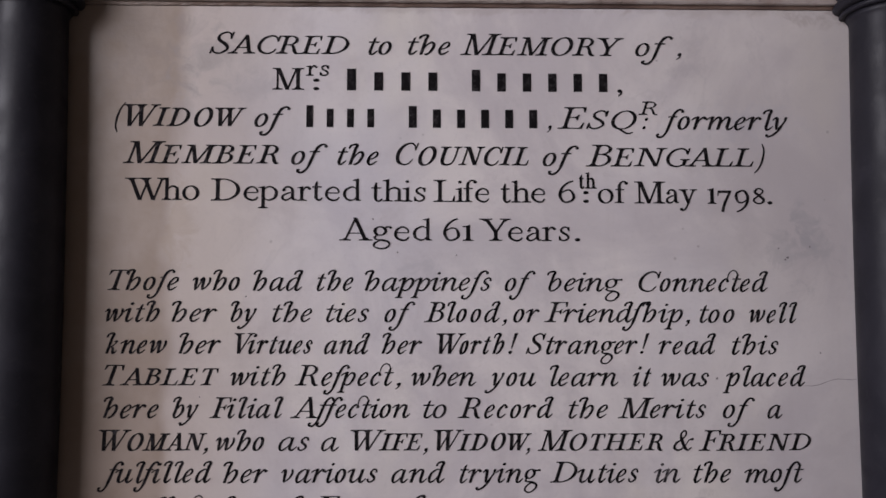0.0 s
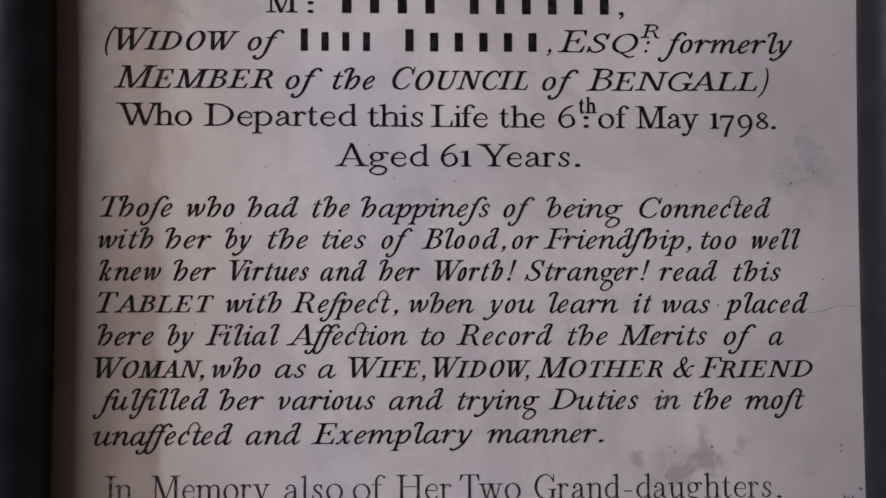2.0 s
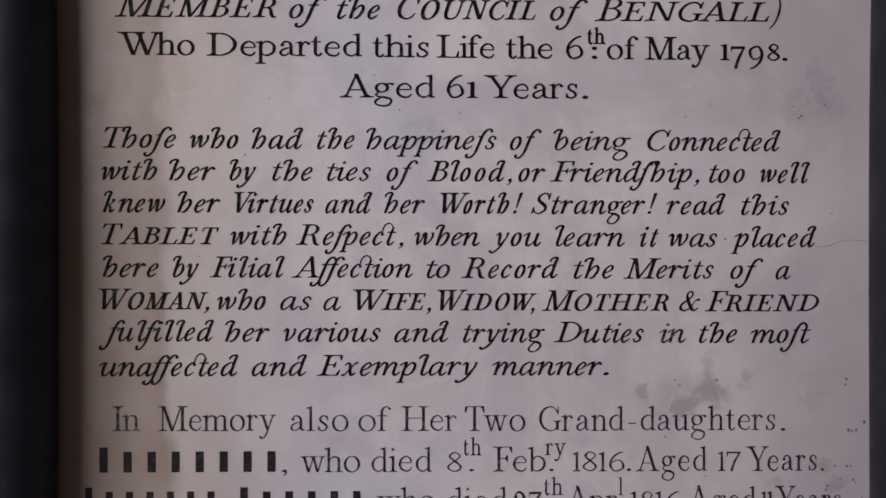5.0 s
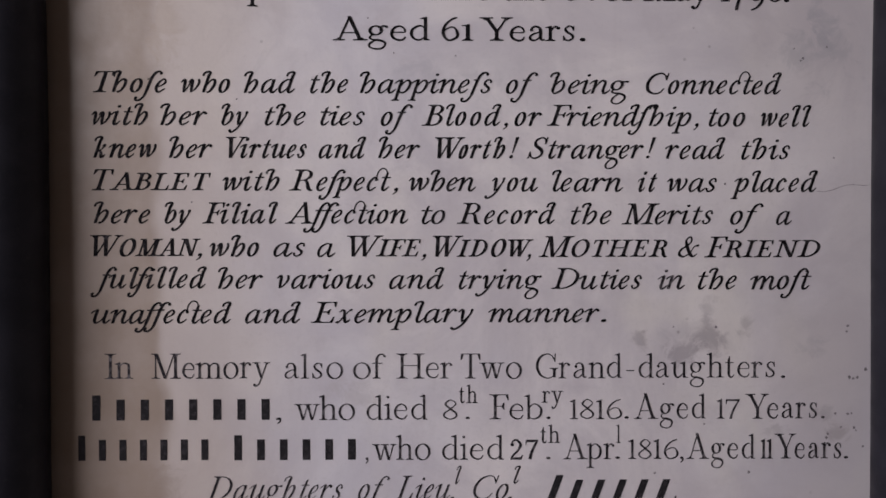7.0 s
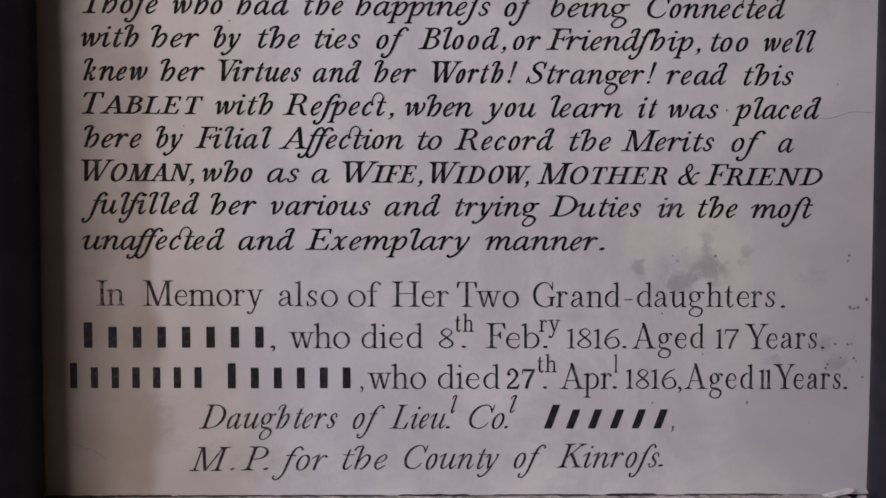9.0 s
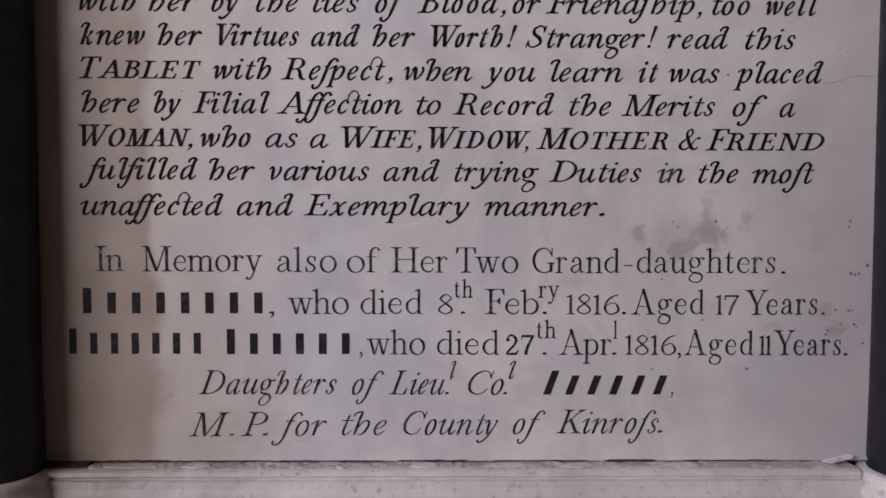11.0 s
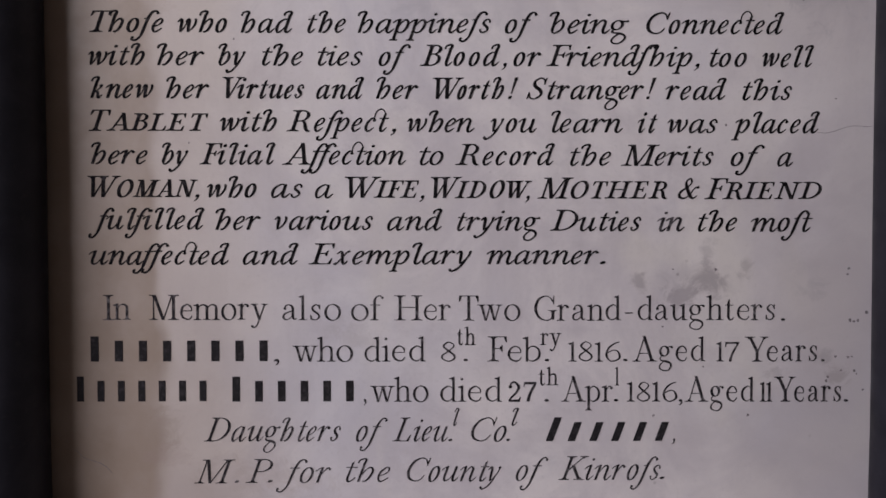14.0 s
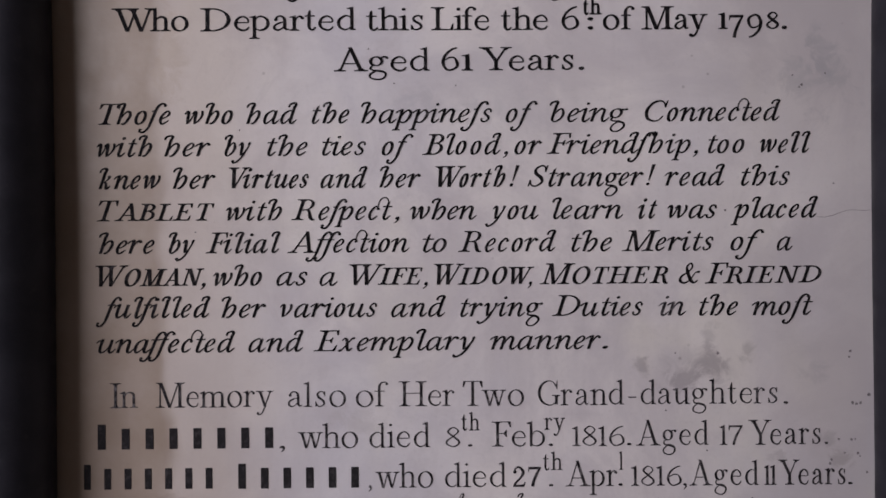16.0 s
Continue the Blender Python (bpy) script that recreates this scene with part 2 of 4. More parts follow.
room_piece("wall_north", solid((-2.7, WALL_Y, 0.0), (3.8, 0.4, 4.5)), PLASTER)
room_piece("wall_east", solid((3.5, -5.5, 0.0), (3.8, WALL_Y, 4.5)), PLASTER)


def holed_wall(name, axis, near, far, a0, a1, w0, w1, z0, z1):
    """A wall with one opening through it, built from four blocks."""
    bm = bmesh.new()
    for lo, hi, bottom, top in ((a0, w0, 0, 4.5), (w1, a1, 0, 4.5), (w0, w1, 0, z0), (w0, w1, z1, 4.5)):
        if axis == "x":
            block(bm, (near, lo, bottom), (far, hi, top))
        else:
            block(bm, (lo, near, bottom), (hi, far, top))
    return room_piece(name, bm, PLASTER)


holed_wall("wall_west", "x", -2.7, -2.4, -5.5, WALL_Y, -3.65, -1.15, 1.65, 3.35)
room_piece("wall_south", solid((-2.7, -5.8, 0.0), (3.8, -5.5, 4.5)), PLASTER)

# ---------------------------------------------------------------- the tablet
SLAB_LEFT, SLAB_RIGHT, SLAB_FOOT, SLAB_HEAD = -0.325, 0.331, 1.2635, 1.8352
tablet = thing("memorial_tablet", "upright white marble memorial tablet with black serif lettering and tan stains", "tablet", (0, 0, SLAB_FOOT))
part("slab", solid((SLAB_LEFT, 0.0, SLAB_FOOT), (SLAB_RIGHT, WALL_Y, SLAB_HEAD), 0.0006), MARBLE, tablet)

# ---------------------------------------------------------------- lettering
RELIEF = 0.0003
NIB = Vector((math.cos(0.28), math.sin(0.28)))  # a broad pen held nearly level: strokes along it are thin


class Glyph:
    """One letter drawn with a broad pen, upright, its height 1. stem and hair are the widths of thick and thin strokes."""

    def __init__(self, stem, hair, italic):
        self.s, self.h, self.italic, self.rings, self.l, self.r = stem, hair, italic, [], 0.0, 0.5

    def span(self, left, right):
        """The edges that set the letter apart from its neighbours."""
        self.l, self.r = left, right

    def fill(self, *points):
        ring = [Vector(p) for p in points]
        twice = sum(p.x * q.y - q.x * p.y for p, q in zip(ring, ring[1:] + ring[:1]))
        self.rings.append(ring if twice > 0 else ring[::-1])

    def width(self, along):
        return self.h + (self.s - self.h) * min(1.0, abs(along.cross(NIB)) * 1.06) ** 1.6

    def stroke(self, *points, w=None, closed=False):
        """A smooth pen stroke; w gives a width at each point, else the pen's angle does."""
        p = [Vector(q) for q in points]
        n = len(p)
        if closed:
            ends = [p[-1]] + p + [p[0], p[1]]
        else:
            ends = [p[0] * 2 - p[1]] + p + [p[-1] * 2 - p[-2]]
        middle, widths = [], []
        for i, (a, b, c, d) in enumerate(zip(ends, ends[1:], ends[2:], ends[3:])):
            for k in range(5):
                u = k / 5
                middle.append(0.5 * (2 * b + (c - a) * u + (2 * a - 5 * b + 4 * c - d) * u * u + (3 * b - a - 3 * c + d) * u ** 3))
                if w:
                    widths.append(w[i] + (w[(i + 1) % n] - w[i]) * u * u * (3 - 2 * u))
        if not closed:
            middle.append(p[-1])
            if w:
                widths.append(w[-1])
        one, other, m = [], [], len(middle)
        for i, q in enumerate(middle):
            ahead = middle[(i + 1) % m] if closed or i + 1 < m else q
            back = middle[i - 1] if closed or i else q
            along = (ahead - back).normalized()
            half = 0.5 * (widths[i] if w else self.width(along))
            across = Vector((along.y, -along.x)) * half
            one.append(q + across)
            other.append(q - across)
        if closed:
            twice = sum(a.cross(b) for a, b in zip(middle, middle[1:] + middle[:1]))
            outer, inner = (one, other) if twice > 0 else (other[::-1], one[::-1])
            self.rings += [outer, inner[::-1]]
        else:
            self.rings.append(one + other[::-1])

    def oval(self, cx, cy, rx, ry):
        rx, ry = rx - self.s * 0.5, ry - self.h * 0.5
        self.stroke(*[(cx + rx * math.cos(a), cy + ry * math.sin(a)) for a in (2 * math.pi * k / 12 for k in range(12))], closed=True)

    def bar(self, x0, y0, x1, y1, w):
        """A straight stroke; steep ones are cut level at both ends."""
        d = Vector((x1 - x0, y1 - y0))
        if abs(d.y) > 0.4 * abs(d.x):
            half = 0.5 * w * d.length / abs(d.y)
            self.fill((x0 - half, y0), (x0 + half, y0), (x1 + half, y1), (x1 - half, y1))
        else:
            self.fill((x0, y0 - w / 2), (x1, y1 - w / 2), (x1, y1 + w / 2), (x0, y0 + w / 2))

    def stem(self, x, y0, y1, w=None):
        w = w or self.s
        self.fill((x - w / 2, y0), (x + w / 2, y0), (x + w / 2, y1), (x - w / 2, y1))

    def foot(self, x, y, up=1, w=None, left=None, right=None):
        """A bracketed serif across the end of a stem."""
        w, t = w or self.s, self.h * 0.95
        reach = 0.12 + 0.30 * self.s
        a, b = w / 2 + (reach if left is None else left), w / 2 + (reach if right is None else right)
        self.fill((x - a, y), (x + b, y), (x + b, y + up * t), (x + w / 2 + (b - w / 2) * 0.35, y + up * (t + 0.012)), (x + w / 2, y + up * (t + 0.075)),
                  (x - w / 2, y + up * (t + 0.075)), (x - w / 2 - (a - w / 2) * 0.35, y + up * (t + 0.012)), (x - a, y + up * t))

    def ball(self, x, y, r=None):
        r = r or self.s * 0.62
        self.fill(*[(x + r * math.cos(a), y + r * math.sin(a)) for a in (math.pi * k / 6 for k in range(12))])

    def arm(self, y, x0, x1, up=0.0, down=0.0):
        """A thin level arm that ends in a beak."""
        t, base = self.h, 0.10
        self.fill((x0, y - t / 2), (x1, y - t / 2), (x1, y + t / 2), (x0, y + t / 2))
        if up:
            self.fill((x1 - base, y), (x1, y), (x1 + 0.015, y + up), (x1 - 0.022, y + up))
        if down:
            self.fill((x1 - base, y), (x1, y), (x1 + 0.015, y - down), (x1 - 0.022, y - down))

    # ---- pieces of the small letters
    def entry(self, x, y=1.0):
        """The thin upstroke that leads into an italic stem, or the wedge on a roman one."""
        s, h = self.s, self.h
        if self.italic:
            self.stroke((x - s / 2 - 0.22, y - 0.27), (x - s / 2 - 0.10, y - 0.12), (x + s * 0.2, y + 0.0), w=[h, h * 1.25, h * 1.5])
            self.fill((x - s / 2, y - 0.16), (x + s / 2, y - 0.16), (x + s / 2, y + 0.02), (x - s / 2, y - 0.05))
        else:
            self.fill((x - s / 2 - 0.17, y - 0.075), (x - s / 2 - 0.16, y - 0.11), (x - s / 2, y - 0.15), (x + s / 2, y - 0.15), (x + s / 2, y + 0.03))

    def hook(self, x, y=1.52):
        """The head of a tall italic stem, curled over to the left."""
        s, h = self.s, self.h
        if self.italic:
            self.stroke((x - s / 2 - 0.25, y - 0.26), (x - s / 2 - 0.20, y - 0.07), (x - s * 0.4, y + 0.01), (x + s * 0.25, y - 0.09), (x, y - 0.32),
                        w=[h * 1.4, h * 1.6, h * 1.9, s * 0.95, s])
            self.ball(x - s / 2 - 0.23, y - 0.26, s * 0.34)
        else:
            self.entry(x, y)

    def leave(self, x, y=0.5):
        """A stem that turns up into a thin hairline at its foot."""
        s, h = self.s, self.h
        self.stroke((x, y), (x, 0.24), (x + 0.06, 0.05), (x + 0.17, 0.035), (x + 0.36, 0.30), w=[s, s, s * 0.82, h * 1.5, h * 0.8])

    def arch(self, x0, x1, y1=0.4):
        s, h = self.s, self.h
        if self.italic:
            self.stroke((x0, 0.30), (x0 + 0.12, 0.66), (x0 + (x1 - x0) * 0.62, 0.955), (x1 - s * 0.1, 0.86), (x1, 0.62), (x1, y1), w=[h, h, h * 1.7, s * 0.95, s, s])
        else:
            self.stroke((x0, 0.66), (x0 + 0.13, 0.87), (x0 + (x1 - x0) * 0.58, 0.965), (x1 - s * 0.22, 0.87), (x1, 0.62), (x1, y1), w=[h, h * 1.1, h * 1.8, s * 0.9, s, s])

    def upright(self, x, low=0.0, high=1.0):
        """A whole roman stem with its wedge and foot."""
        self.stem(x, low, high - 0.1)
        self.entry(x, high)
        self.foot(x, low)


def small_letter(g, ch):
    """The lower case: old-style italic and roman, x-height 1."""
    s, h, it = g.s, g.h, g.italic
    e = s / 2
    if it and ch in "adqu":
        x = 0.60
        if ch == "u":
            g.entry(0.06)
            g.stroke((0.06, 0.92), (0.06, 0.30), (0.14, 0.06), (0.27, 0.04), (0.44, 0.22), (x, 0.62), w=[s, s, s * 0.85, h * 1.5, h, h])
            g.span(0.06 - e, x + e)
        else:
            g.stroke((x, 0.78), (x - 0.10, 0.95), (x - 0.24, 0.96), (0.12, 0.72), (0.07, 0.34), (0.16, 0.045), (0.28, 0.05), (0.46, 0.26), (x, 0.62),
                     w=[h, h, h * 1.3, s * 0.92, s, s * 0.7, h * 1.5, h, h])
            g.span(0.02, x + e)
        g.stem(x, 0.45, 1.30 if ch == "d" else 0.98)
        if ch == "d":
            g.hook(x)
        g.leave(x)
    elif it and ch in "bhlk":
        g.stem(0.05, 0.4, 1.30)
        g.hook(0.05)
        if ch == "b":
            g.stroke((0.05, 0.5), (0.05, 0.26), (0.13, 0.05), (0.28, 0.04), (0.50, 0.30), (0.54, 0.62), (0.43, 0.94), (0.27, 0.93), (0.05, 0.52),
                     w=[s, s, s * 0.6, h * 1.4, s * 0.85, s, s * 0.6, h * 1.2, h])
            g.span(0.05 - e, 0.56)
        elif ch == "h":
            g.stem(0.05, 0.0, 0.6)
            g.stroke((0.05, 0.36), (0.20, 0.76), (0.38, 0.955), (0.52, 0.84), (0.55, 0.56), (0.46, 0.20), (0.33, 0.02), (0.24, 0.07),
                     w=[h, h, h * 1.7, s * 0.9, s, s * 0.9, h * 1.5, h * 1.4])
            g.span(0.05 - e, 0.58)
        elif ch == "l":
            g.leave(0.05)
            g.span(0.05 - e, 0.05 + e)
        else:
            g.stem(0.05, 0.0, 0.6)
            g.stroke((0.07, 0.42), (0.28, 0.60), (0.46, 0.86), (0.42, 0.95), (0.30, 0.88), w=[h, h, h * 1.4, h * 1.5, h])
            g.stroke((0.16, 0.50), (0.32, 0.42), (0.42, 0.10), (0.52, 0.03), (0.66, 0.24), w=[h, s * 0.8, s, h * 1.5, h])
            g.span(0.05 - e, 0.55)
    elif it and ch in "imnrpt":
        x = 0.06
        if ch == "t":
            g.fill((x - e, 0.45), (x + e, 0.45), (x + e * 1.1, 1.36), (x - e * 0.4, 1.24))
            g.leave(x)
            g.bar(x - 0.22, 0.965, x + 0.30, 0.965, h * 1.2)
            g.span(x - e - 0.06, x + e + 0.03)
        elif ch == "i":
            g.entry(x)
            g.stem(x, 0.45, 0.9)
            g.leave(x)
            g.ball(x + 0.03, 1.36, s * 0.6)
            g.span(x - e, x + e)
        else:
            g.entry(x)
            g.stem(x, -0.55 if ch == "p" else 0.0, 0.9)
            if ch == "p":
                g.foot(x, -0.56, left=0.13, right=0.13)
                g.stroke((x, 0.40), (0.22, 0.80), (0.40, 0.95), (0.55, 0.78), (0.56, 0.46), (0.44, 0.12), (0.26, 0.03), (x, 0.16),
                         w=[h, h, h * 1.7, s * 0.92, s, s * 0.75, h * 1.4, h])
                g.span(x - e, 0.58)
            elif ch == "r":
                g.stroke((x, 0.36), (0.20, 0.76), (0.34, 0.95), (0.46, 0.92), w=[h, h, h * 1.6, s * 0.6])
                g.ball(0.46, 0.86, s * 0.56)
                g.span(x - e, 0.46)
            elif ch == "n":
                g.arch(x, 0.56)
                g.leave(0.56)
                g.span(x - e, 0.56 + e)
            else:
                g.arch(x, 0.52, 0.0)
                g.arch(0.52, 0.98)
                g.leave(0.98)
                g.span(x - e, 0.98 + e)
    elif it and ch in "vwy":
        def valley(x):
            g.stroke((x - 0.16, 0.74), (x - 0.03, 0.95), (x + 0.06, 0.82), (x + 0.11, 0.40), (x + 0.17, 0.02), w=[h, s * 0.75, s, s, s * 0.7])
        valley(0.0)
        if ch == "w":
            g.stroke((0.17, 0.03), (0.30, 0.32), (0.43, 0.92), w=[h, h, h])
            valley(0.44)
            g.stroke((0.61, 0.03), (0.80, 0.28), (0.90, 0.62), (0.86, 0.92), (0.78, 0.93), w=[h, h * 1.3, s * 0.8, s * 0.75, h])
            g.span(-0.06, 0.90)
        elif ch == "v":
            g.stroke((0.17, 0.03), (0.38, 0.28), (0.49, 0.62), (0.45, 0.92), (0.37, 0.93), w=[h, h * 1.3, s * 0.8, s * 0.75, h])
            g.span(-0.06, 0.50)
        else:
            g.stroke((0.17, 0.06), (0.30, 0.20), (0.48, 0.62), (0.50, 0.95), w=[h, h, h * 1.3, h * 1.6])
            g.ball(0.50, 0.92, s * 0.52)
            g.stroke((0.42, 0.46), (0.30, 0.0), (0.10, -0.36), (-0.14, -0.52), (-0.28, -0.42), w=[h * 1.4, h * 1.6, h * 1.7, h * 1.6, h * 1.4])
            g.ball(-0.25, -0.40, s * 0.50)
            g.span(-0.04, 0.52)
    elif it and ch == "x":
        g.stroke((-0.05, 0.78), (0.08, 0.95), (0.20, 0.80), (0.34, 0.20), (0.46, 0.03), (0.60, 0.24), w=[h, s * 0.7, s, s, h * 1.6, h])
        g.stroke((-0.05, 0.10), (0.06, 0.04), (0.44, 0.92), (0.56, 0.90), w=[h * 2, h, h, h * 2])
        g.span(-0.02, 0.54)
    elif it and ch in "fſ":
        g.stroke((-0.40, -0.38), (-0.35, -0.56), (-0.14, -0.60), (0.03, -0.30), (0.08, 0.10), (0.11, 0.60), (0.15, 1.06), (0.25, 1.40), (0.44, 1.52), (0.62, 1.38),
                 w=[h * 1.2, h * 1.6, h * 1.8, s * 0.75, s, s, s * 0.95, h * 2.0, h * 1.6, h * 1.2])
        g.ball(-0.36, -0.41, s * 0.54)
        g.ball(0.58, 1.36, s * 0.54)
        if ch == "f":
            g.bar(-0.10, 0.965, 0.38, 0.965, h * 1.2)
        else:
            g.bar(-0.06, 0.965, 0.13, 0.965, h * 1.2)
        g.span(0.02, 0.22)
    elif ch == "o":
        if it:
            g.oval(0.30, 0.495, 0.31, 0.52)
            g.span(0.0, 0.59)
        else:
            g.oval(0.44, 0.495, 0.45, 0.52)
            g.span(0.03, 0.85)
    elif ch in "ce" and it:
        if ch == "c":
            g.stroke((0.46, 0.82), (0.36, 0.955), (0.25, 0.94), (0.09, 0.66), (0.07, 0.32), (0.18, 0.045), (0.33, 0.05), (0.54, 0.28),
                     w=[h, h * 1.3, h * 1.6, s * 0.92, s, s * 0.75, h * 1.5, h * 0.8])
            g.ball(0.45, 0.80, s * 0.55)
        else:
            g.stroke((0.08, 0.40), (0.30, 0.50), (0.45, 0.70), (0.43, 0.90), (0.31, 0.96), (0.12, 0.72), (0.07, 0.34), (0.18, 0.045), (0.32, 0.05), (0.54, 0.28),
                     w=[h, h, h * 1.5, s * 0.62, h * 1.3, s * 0.85, s, s * 0.75, h * 1.5, h * 0.8])
        g.span(0.02, 0.49)
    elif ch == "s":
        k = 1.0 if it else 1.16
        g.stroke((0.40 * k, 0.76), (0.34 * k, 0.93), (0.20 * k, 0.965), (0.07 * k, 0.80), (0.13 * k, 0.60), (0.33 * k, 0.40), (0.38 * k, 0.20), (0.23 * k, 0.035), (0.07 * k, 0.07),
                 (0.0, 0.27), w=[h * 1.1, h * 1.2, h * 1.4, s * 0.7, s * 0.95, s * 0.95, s * 0.7, h * 1.4, h * 1.2, h * 1.1])
        if it:
            g.ball(0.39, 0.78, s * 0.40)
            g.ball(0.02, 0.22, s * 0.40)
        else:
            g.bar(0.47, 0.68, 0.475, 0.98, h)
            g.bar(0.0, 0.02, -0.005, 0.34, h)
        g.span(0.0, 0.42 * k)
    elif ch == "g":
        if it:
            g.oval(0.32, 0.62, 0.33, 0.37)
            g.stroke((0.20, 0.28), (0.16, 0.16), (0.26, 0.06), (0.60, 0.0), (0.86, -0.14), (0.92, -0.40), (0.72, -0.70), (0.44, -0.72), (0.28, -0.52), (0.36, -0.22), (0.56, -0.02),
                     w=[h, h * 1.5, s * 0.6, s, s * 0.8, h * 1.5, h * 1.2, h * 1.2, s * 0.62, h * 1.3, h])
            g.stroke((0.52, 0.90), (0.66, 0.88), (0.80, 0.93), w=[h * 1.2, h * 1.4, s * 0.6])
            g.ball(0.80, 0.90, s * 0.50)
            g.span(0.02, 0.72)
        else:
            g.oval(0.37, 0.66, 0.34, 0.33)
            g.stroke((0.20, 0.36), (0.10, 0.20), (0.20, 0.06), (0.50, 0.01), (0.76, -0.10), (0.80, -0.32), (0.62, -0.54), (0.32, -0.56), (0.08, -0.42), (0.10, -0.20), (0.34, 0.0),
                     w=[h, h * 1.5, s * 0.6, s, s * 0.85, s * 0.6, h * 1.4, h * 1.4, s * 0.65, h * 1.6, h])
            g.stroke((0.58, 0.88), (0.72, 0.95), (0.88, 0.94), w=[h * 1.2, h * 1.4, s * 0.6])
            g.ball(0.87, 0.90, s * 0.52)
            g.span(0.02, 0.82)
    elif ch in "hnm":
        g.upright(0.10, 0, 1.55 if ch == "h" else 1.0)
        for x0, x1 in ((0.10, 0.66),) + (((0.66, 1.22),) if ch == "m" else ()):
            g.arch(x0, x1)
            g.stem(x1, 0, 0.5)
            g.foot(x1, 0)
        g.span(0.06, 0.70 if ch != "m" else 1.26)
    elif ch == "i":
        g.upright(0.10)
        g.ball(0.09, 1.42, s * 0.62)
        g.span(0.04, 0.16)
    elif ch == "l":
        g.upright(0.10, 0, 1.55)
        g.span(0.04, 0.16)
    elif ch == "r":
        g.upright(0.10)
        g.stroke((0.12, 0.62), (0.24, 0.88), (0.38, 0.965), (0.50, 0.90), w=[h, h, h * 1.7, s * 0.6])
        g.ball(0.49, 0.86, s * 0.58)
        g.span(0.06, 0.50)
    elif ch == "u":
        g.stroke((0.10, 0.92), (0.10, 0.32), (0.19, 0.07), (0.34, 0.035), (0.66, 0.30), w=[s, s, s * 0.9, h * 1.6, h])
        g.entry(0.10)
        g.stem(0.66, 0.0, 0.9)
        g.entry(0.66)
        g.foot(0.66, 0, left=0.0)
        g.span(0.05, 0.71)
    elif ch == "b":
        g.stem(0.10, 0.0, 1.45)
        g.entry(0.10, 1.55)
        g.stroke((0.10, 0.66), (0.26, 0.90), (0.46, 0.965), (0.70, 0.78), (0.76, 0.48), (0.68, 0.20), (0.44, 0.035), (0.24, 0.07), (0.10, 0.20),
                 w=[h, h, h * 1.5, s * 0.85, s, s * 0.85, h * 1.5, h, h])
        g.span(0.06, 0.80)
    elif ch == "p":
        g.stem(0.10, -0.54, 0.9)
        g.entry(0.10)
        g.foot(0.10, -0.55)
        g.stroke((0.10, 0.70), (0.26, 0.91), (0.46, 0.965), (0.70, 0.78), (0.76, 0.48), (0.68, 0.20), (0.44, 0.035), (0.26, 0.07), (0.10, 0.22),
                 w=[h, h, h * 1.5, s * 0.85, s, s * 0.85, h * 1.5, h, h])
        g.span(0.06, 0.80)
    elif ch == "d":
        g.stem(0.70, 0.03, 1.45)
        g.entry(0.70, 1.55)
        g.foot(0.70, 0.0, left=0.0, right=0.12)
        g.stroke((0.70, 0.78), (0.55, 0.94), (0.38, 0.965), (0.12, 0.76), (0.05, 0.46), (0.13, 0.18), (0.34, 0.035), (0.54, 0.10), (0.70, 0.28),
                 w=[h, h, h * 1.5, s * 0.85, s, s * 0.85, h * 1.5, h, h])
        g.span(0.01, 0.74)
    elif ch == "a":
        g.stroke((0.10, 0.72), (0.18, 0.90), (0.34, 0.965), (0.50, 0.88), (0.56, 0.66), (0.56, 0.24), (0.63, 0.06), (0.76, 0.10), w=[h, h * 1.4, h * 1.6, s * 0.8, s, s, s * 0.65, h])
        g.ball(0.13, 0.73, s * 0.60)
        g.stroke((0.56, 0.58), (0.30, 0.50), (0.08, 0.34), (0.06, 0.14), (0.20, 0.035), (0.36, 0.09), (0.56, 0.30), w=[h, h * 1.3, s * 0.7, s * 0.85, h * 1.6, h * 1.1, h])
        g.span(0.02, 0.66)
    elif ch == "e":
        g.stroke((0.08, 0.56), (0.42, 0.56), (0.66, 0.58), (0.62, 0.82), (0.40, 0.965), (0.14, 0.80), (0.05, 0.46), (0.14, 0.18), (0.38, 0.035), (0.58, 0.08), (0.70, 0.26),
                 w=[h, h, h, s * 0.62, h * 1.4, s * 0.82, s, s * 0.88, h * 1.8, h * 1.3, h])
        g.span(0.01, 0.68)
    elif ch == "f":
        g.stem(0.14, 0.0, 1.2)
        g.foot(0.14, 0.0)
        g.stroke((0.14, 1.0), (0.15, 1.26), (0.26, 1.48), (0.44, 1.53), (0.58, 1.43), w=[s, s, s * 0.6, h * 1.5, h])
        g.ball(0.55, 1.41, s * 0.58)
        g.bar(-0.08, 0.96, 0.42, 0.96, h * 1.1)
        g.span(0.06, 0.32)
    elif ch == "t":
        g.fill((0.14 - e, 0.3), (0.14 + e, 0.3), (0.14 + e, 1.34), (0.14 + e - h, 1.34), (0.14 - e, 1.05))
        g.stroke((0.14, 0.5), (0.14, 0.22), (0.22, 0.05), (0.34, 0.045), (0.46, 0.20), w=[s, s, s * 0.8, h * 1.5, h])
        g.bar(-0.06, 0.96, 0.42, 0.96, h * 1.1)
        g.span(0.06, 0.38)
    elif ch in "wy":
        if ch == "w":
            for x in (0.0, 0.50):
                g.bar(x + 0.26, 0.0, x + 0.02, 0.98, s)
                g.bar(x + 0.28, 0.0, x + 0.52, 0.98, h * 1.2)
                g.foot(x + 0.02, 1.0, -1)
            g.foot(1.02, 1.0, -1, w=h)
            g.span(-0.02, 1.06)
        else:
            g.bar(0.36, 0.0, 0.06, 0.98, s)
            g.foot(0.05, 1.0, -1)
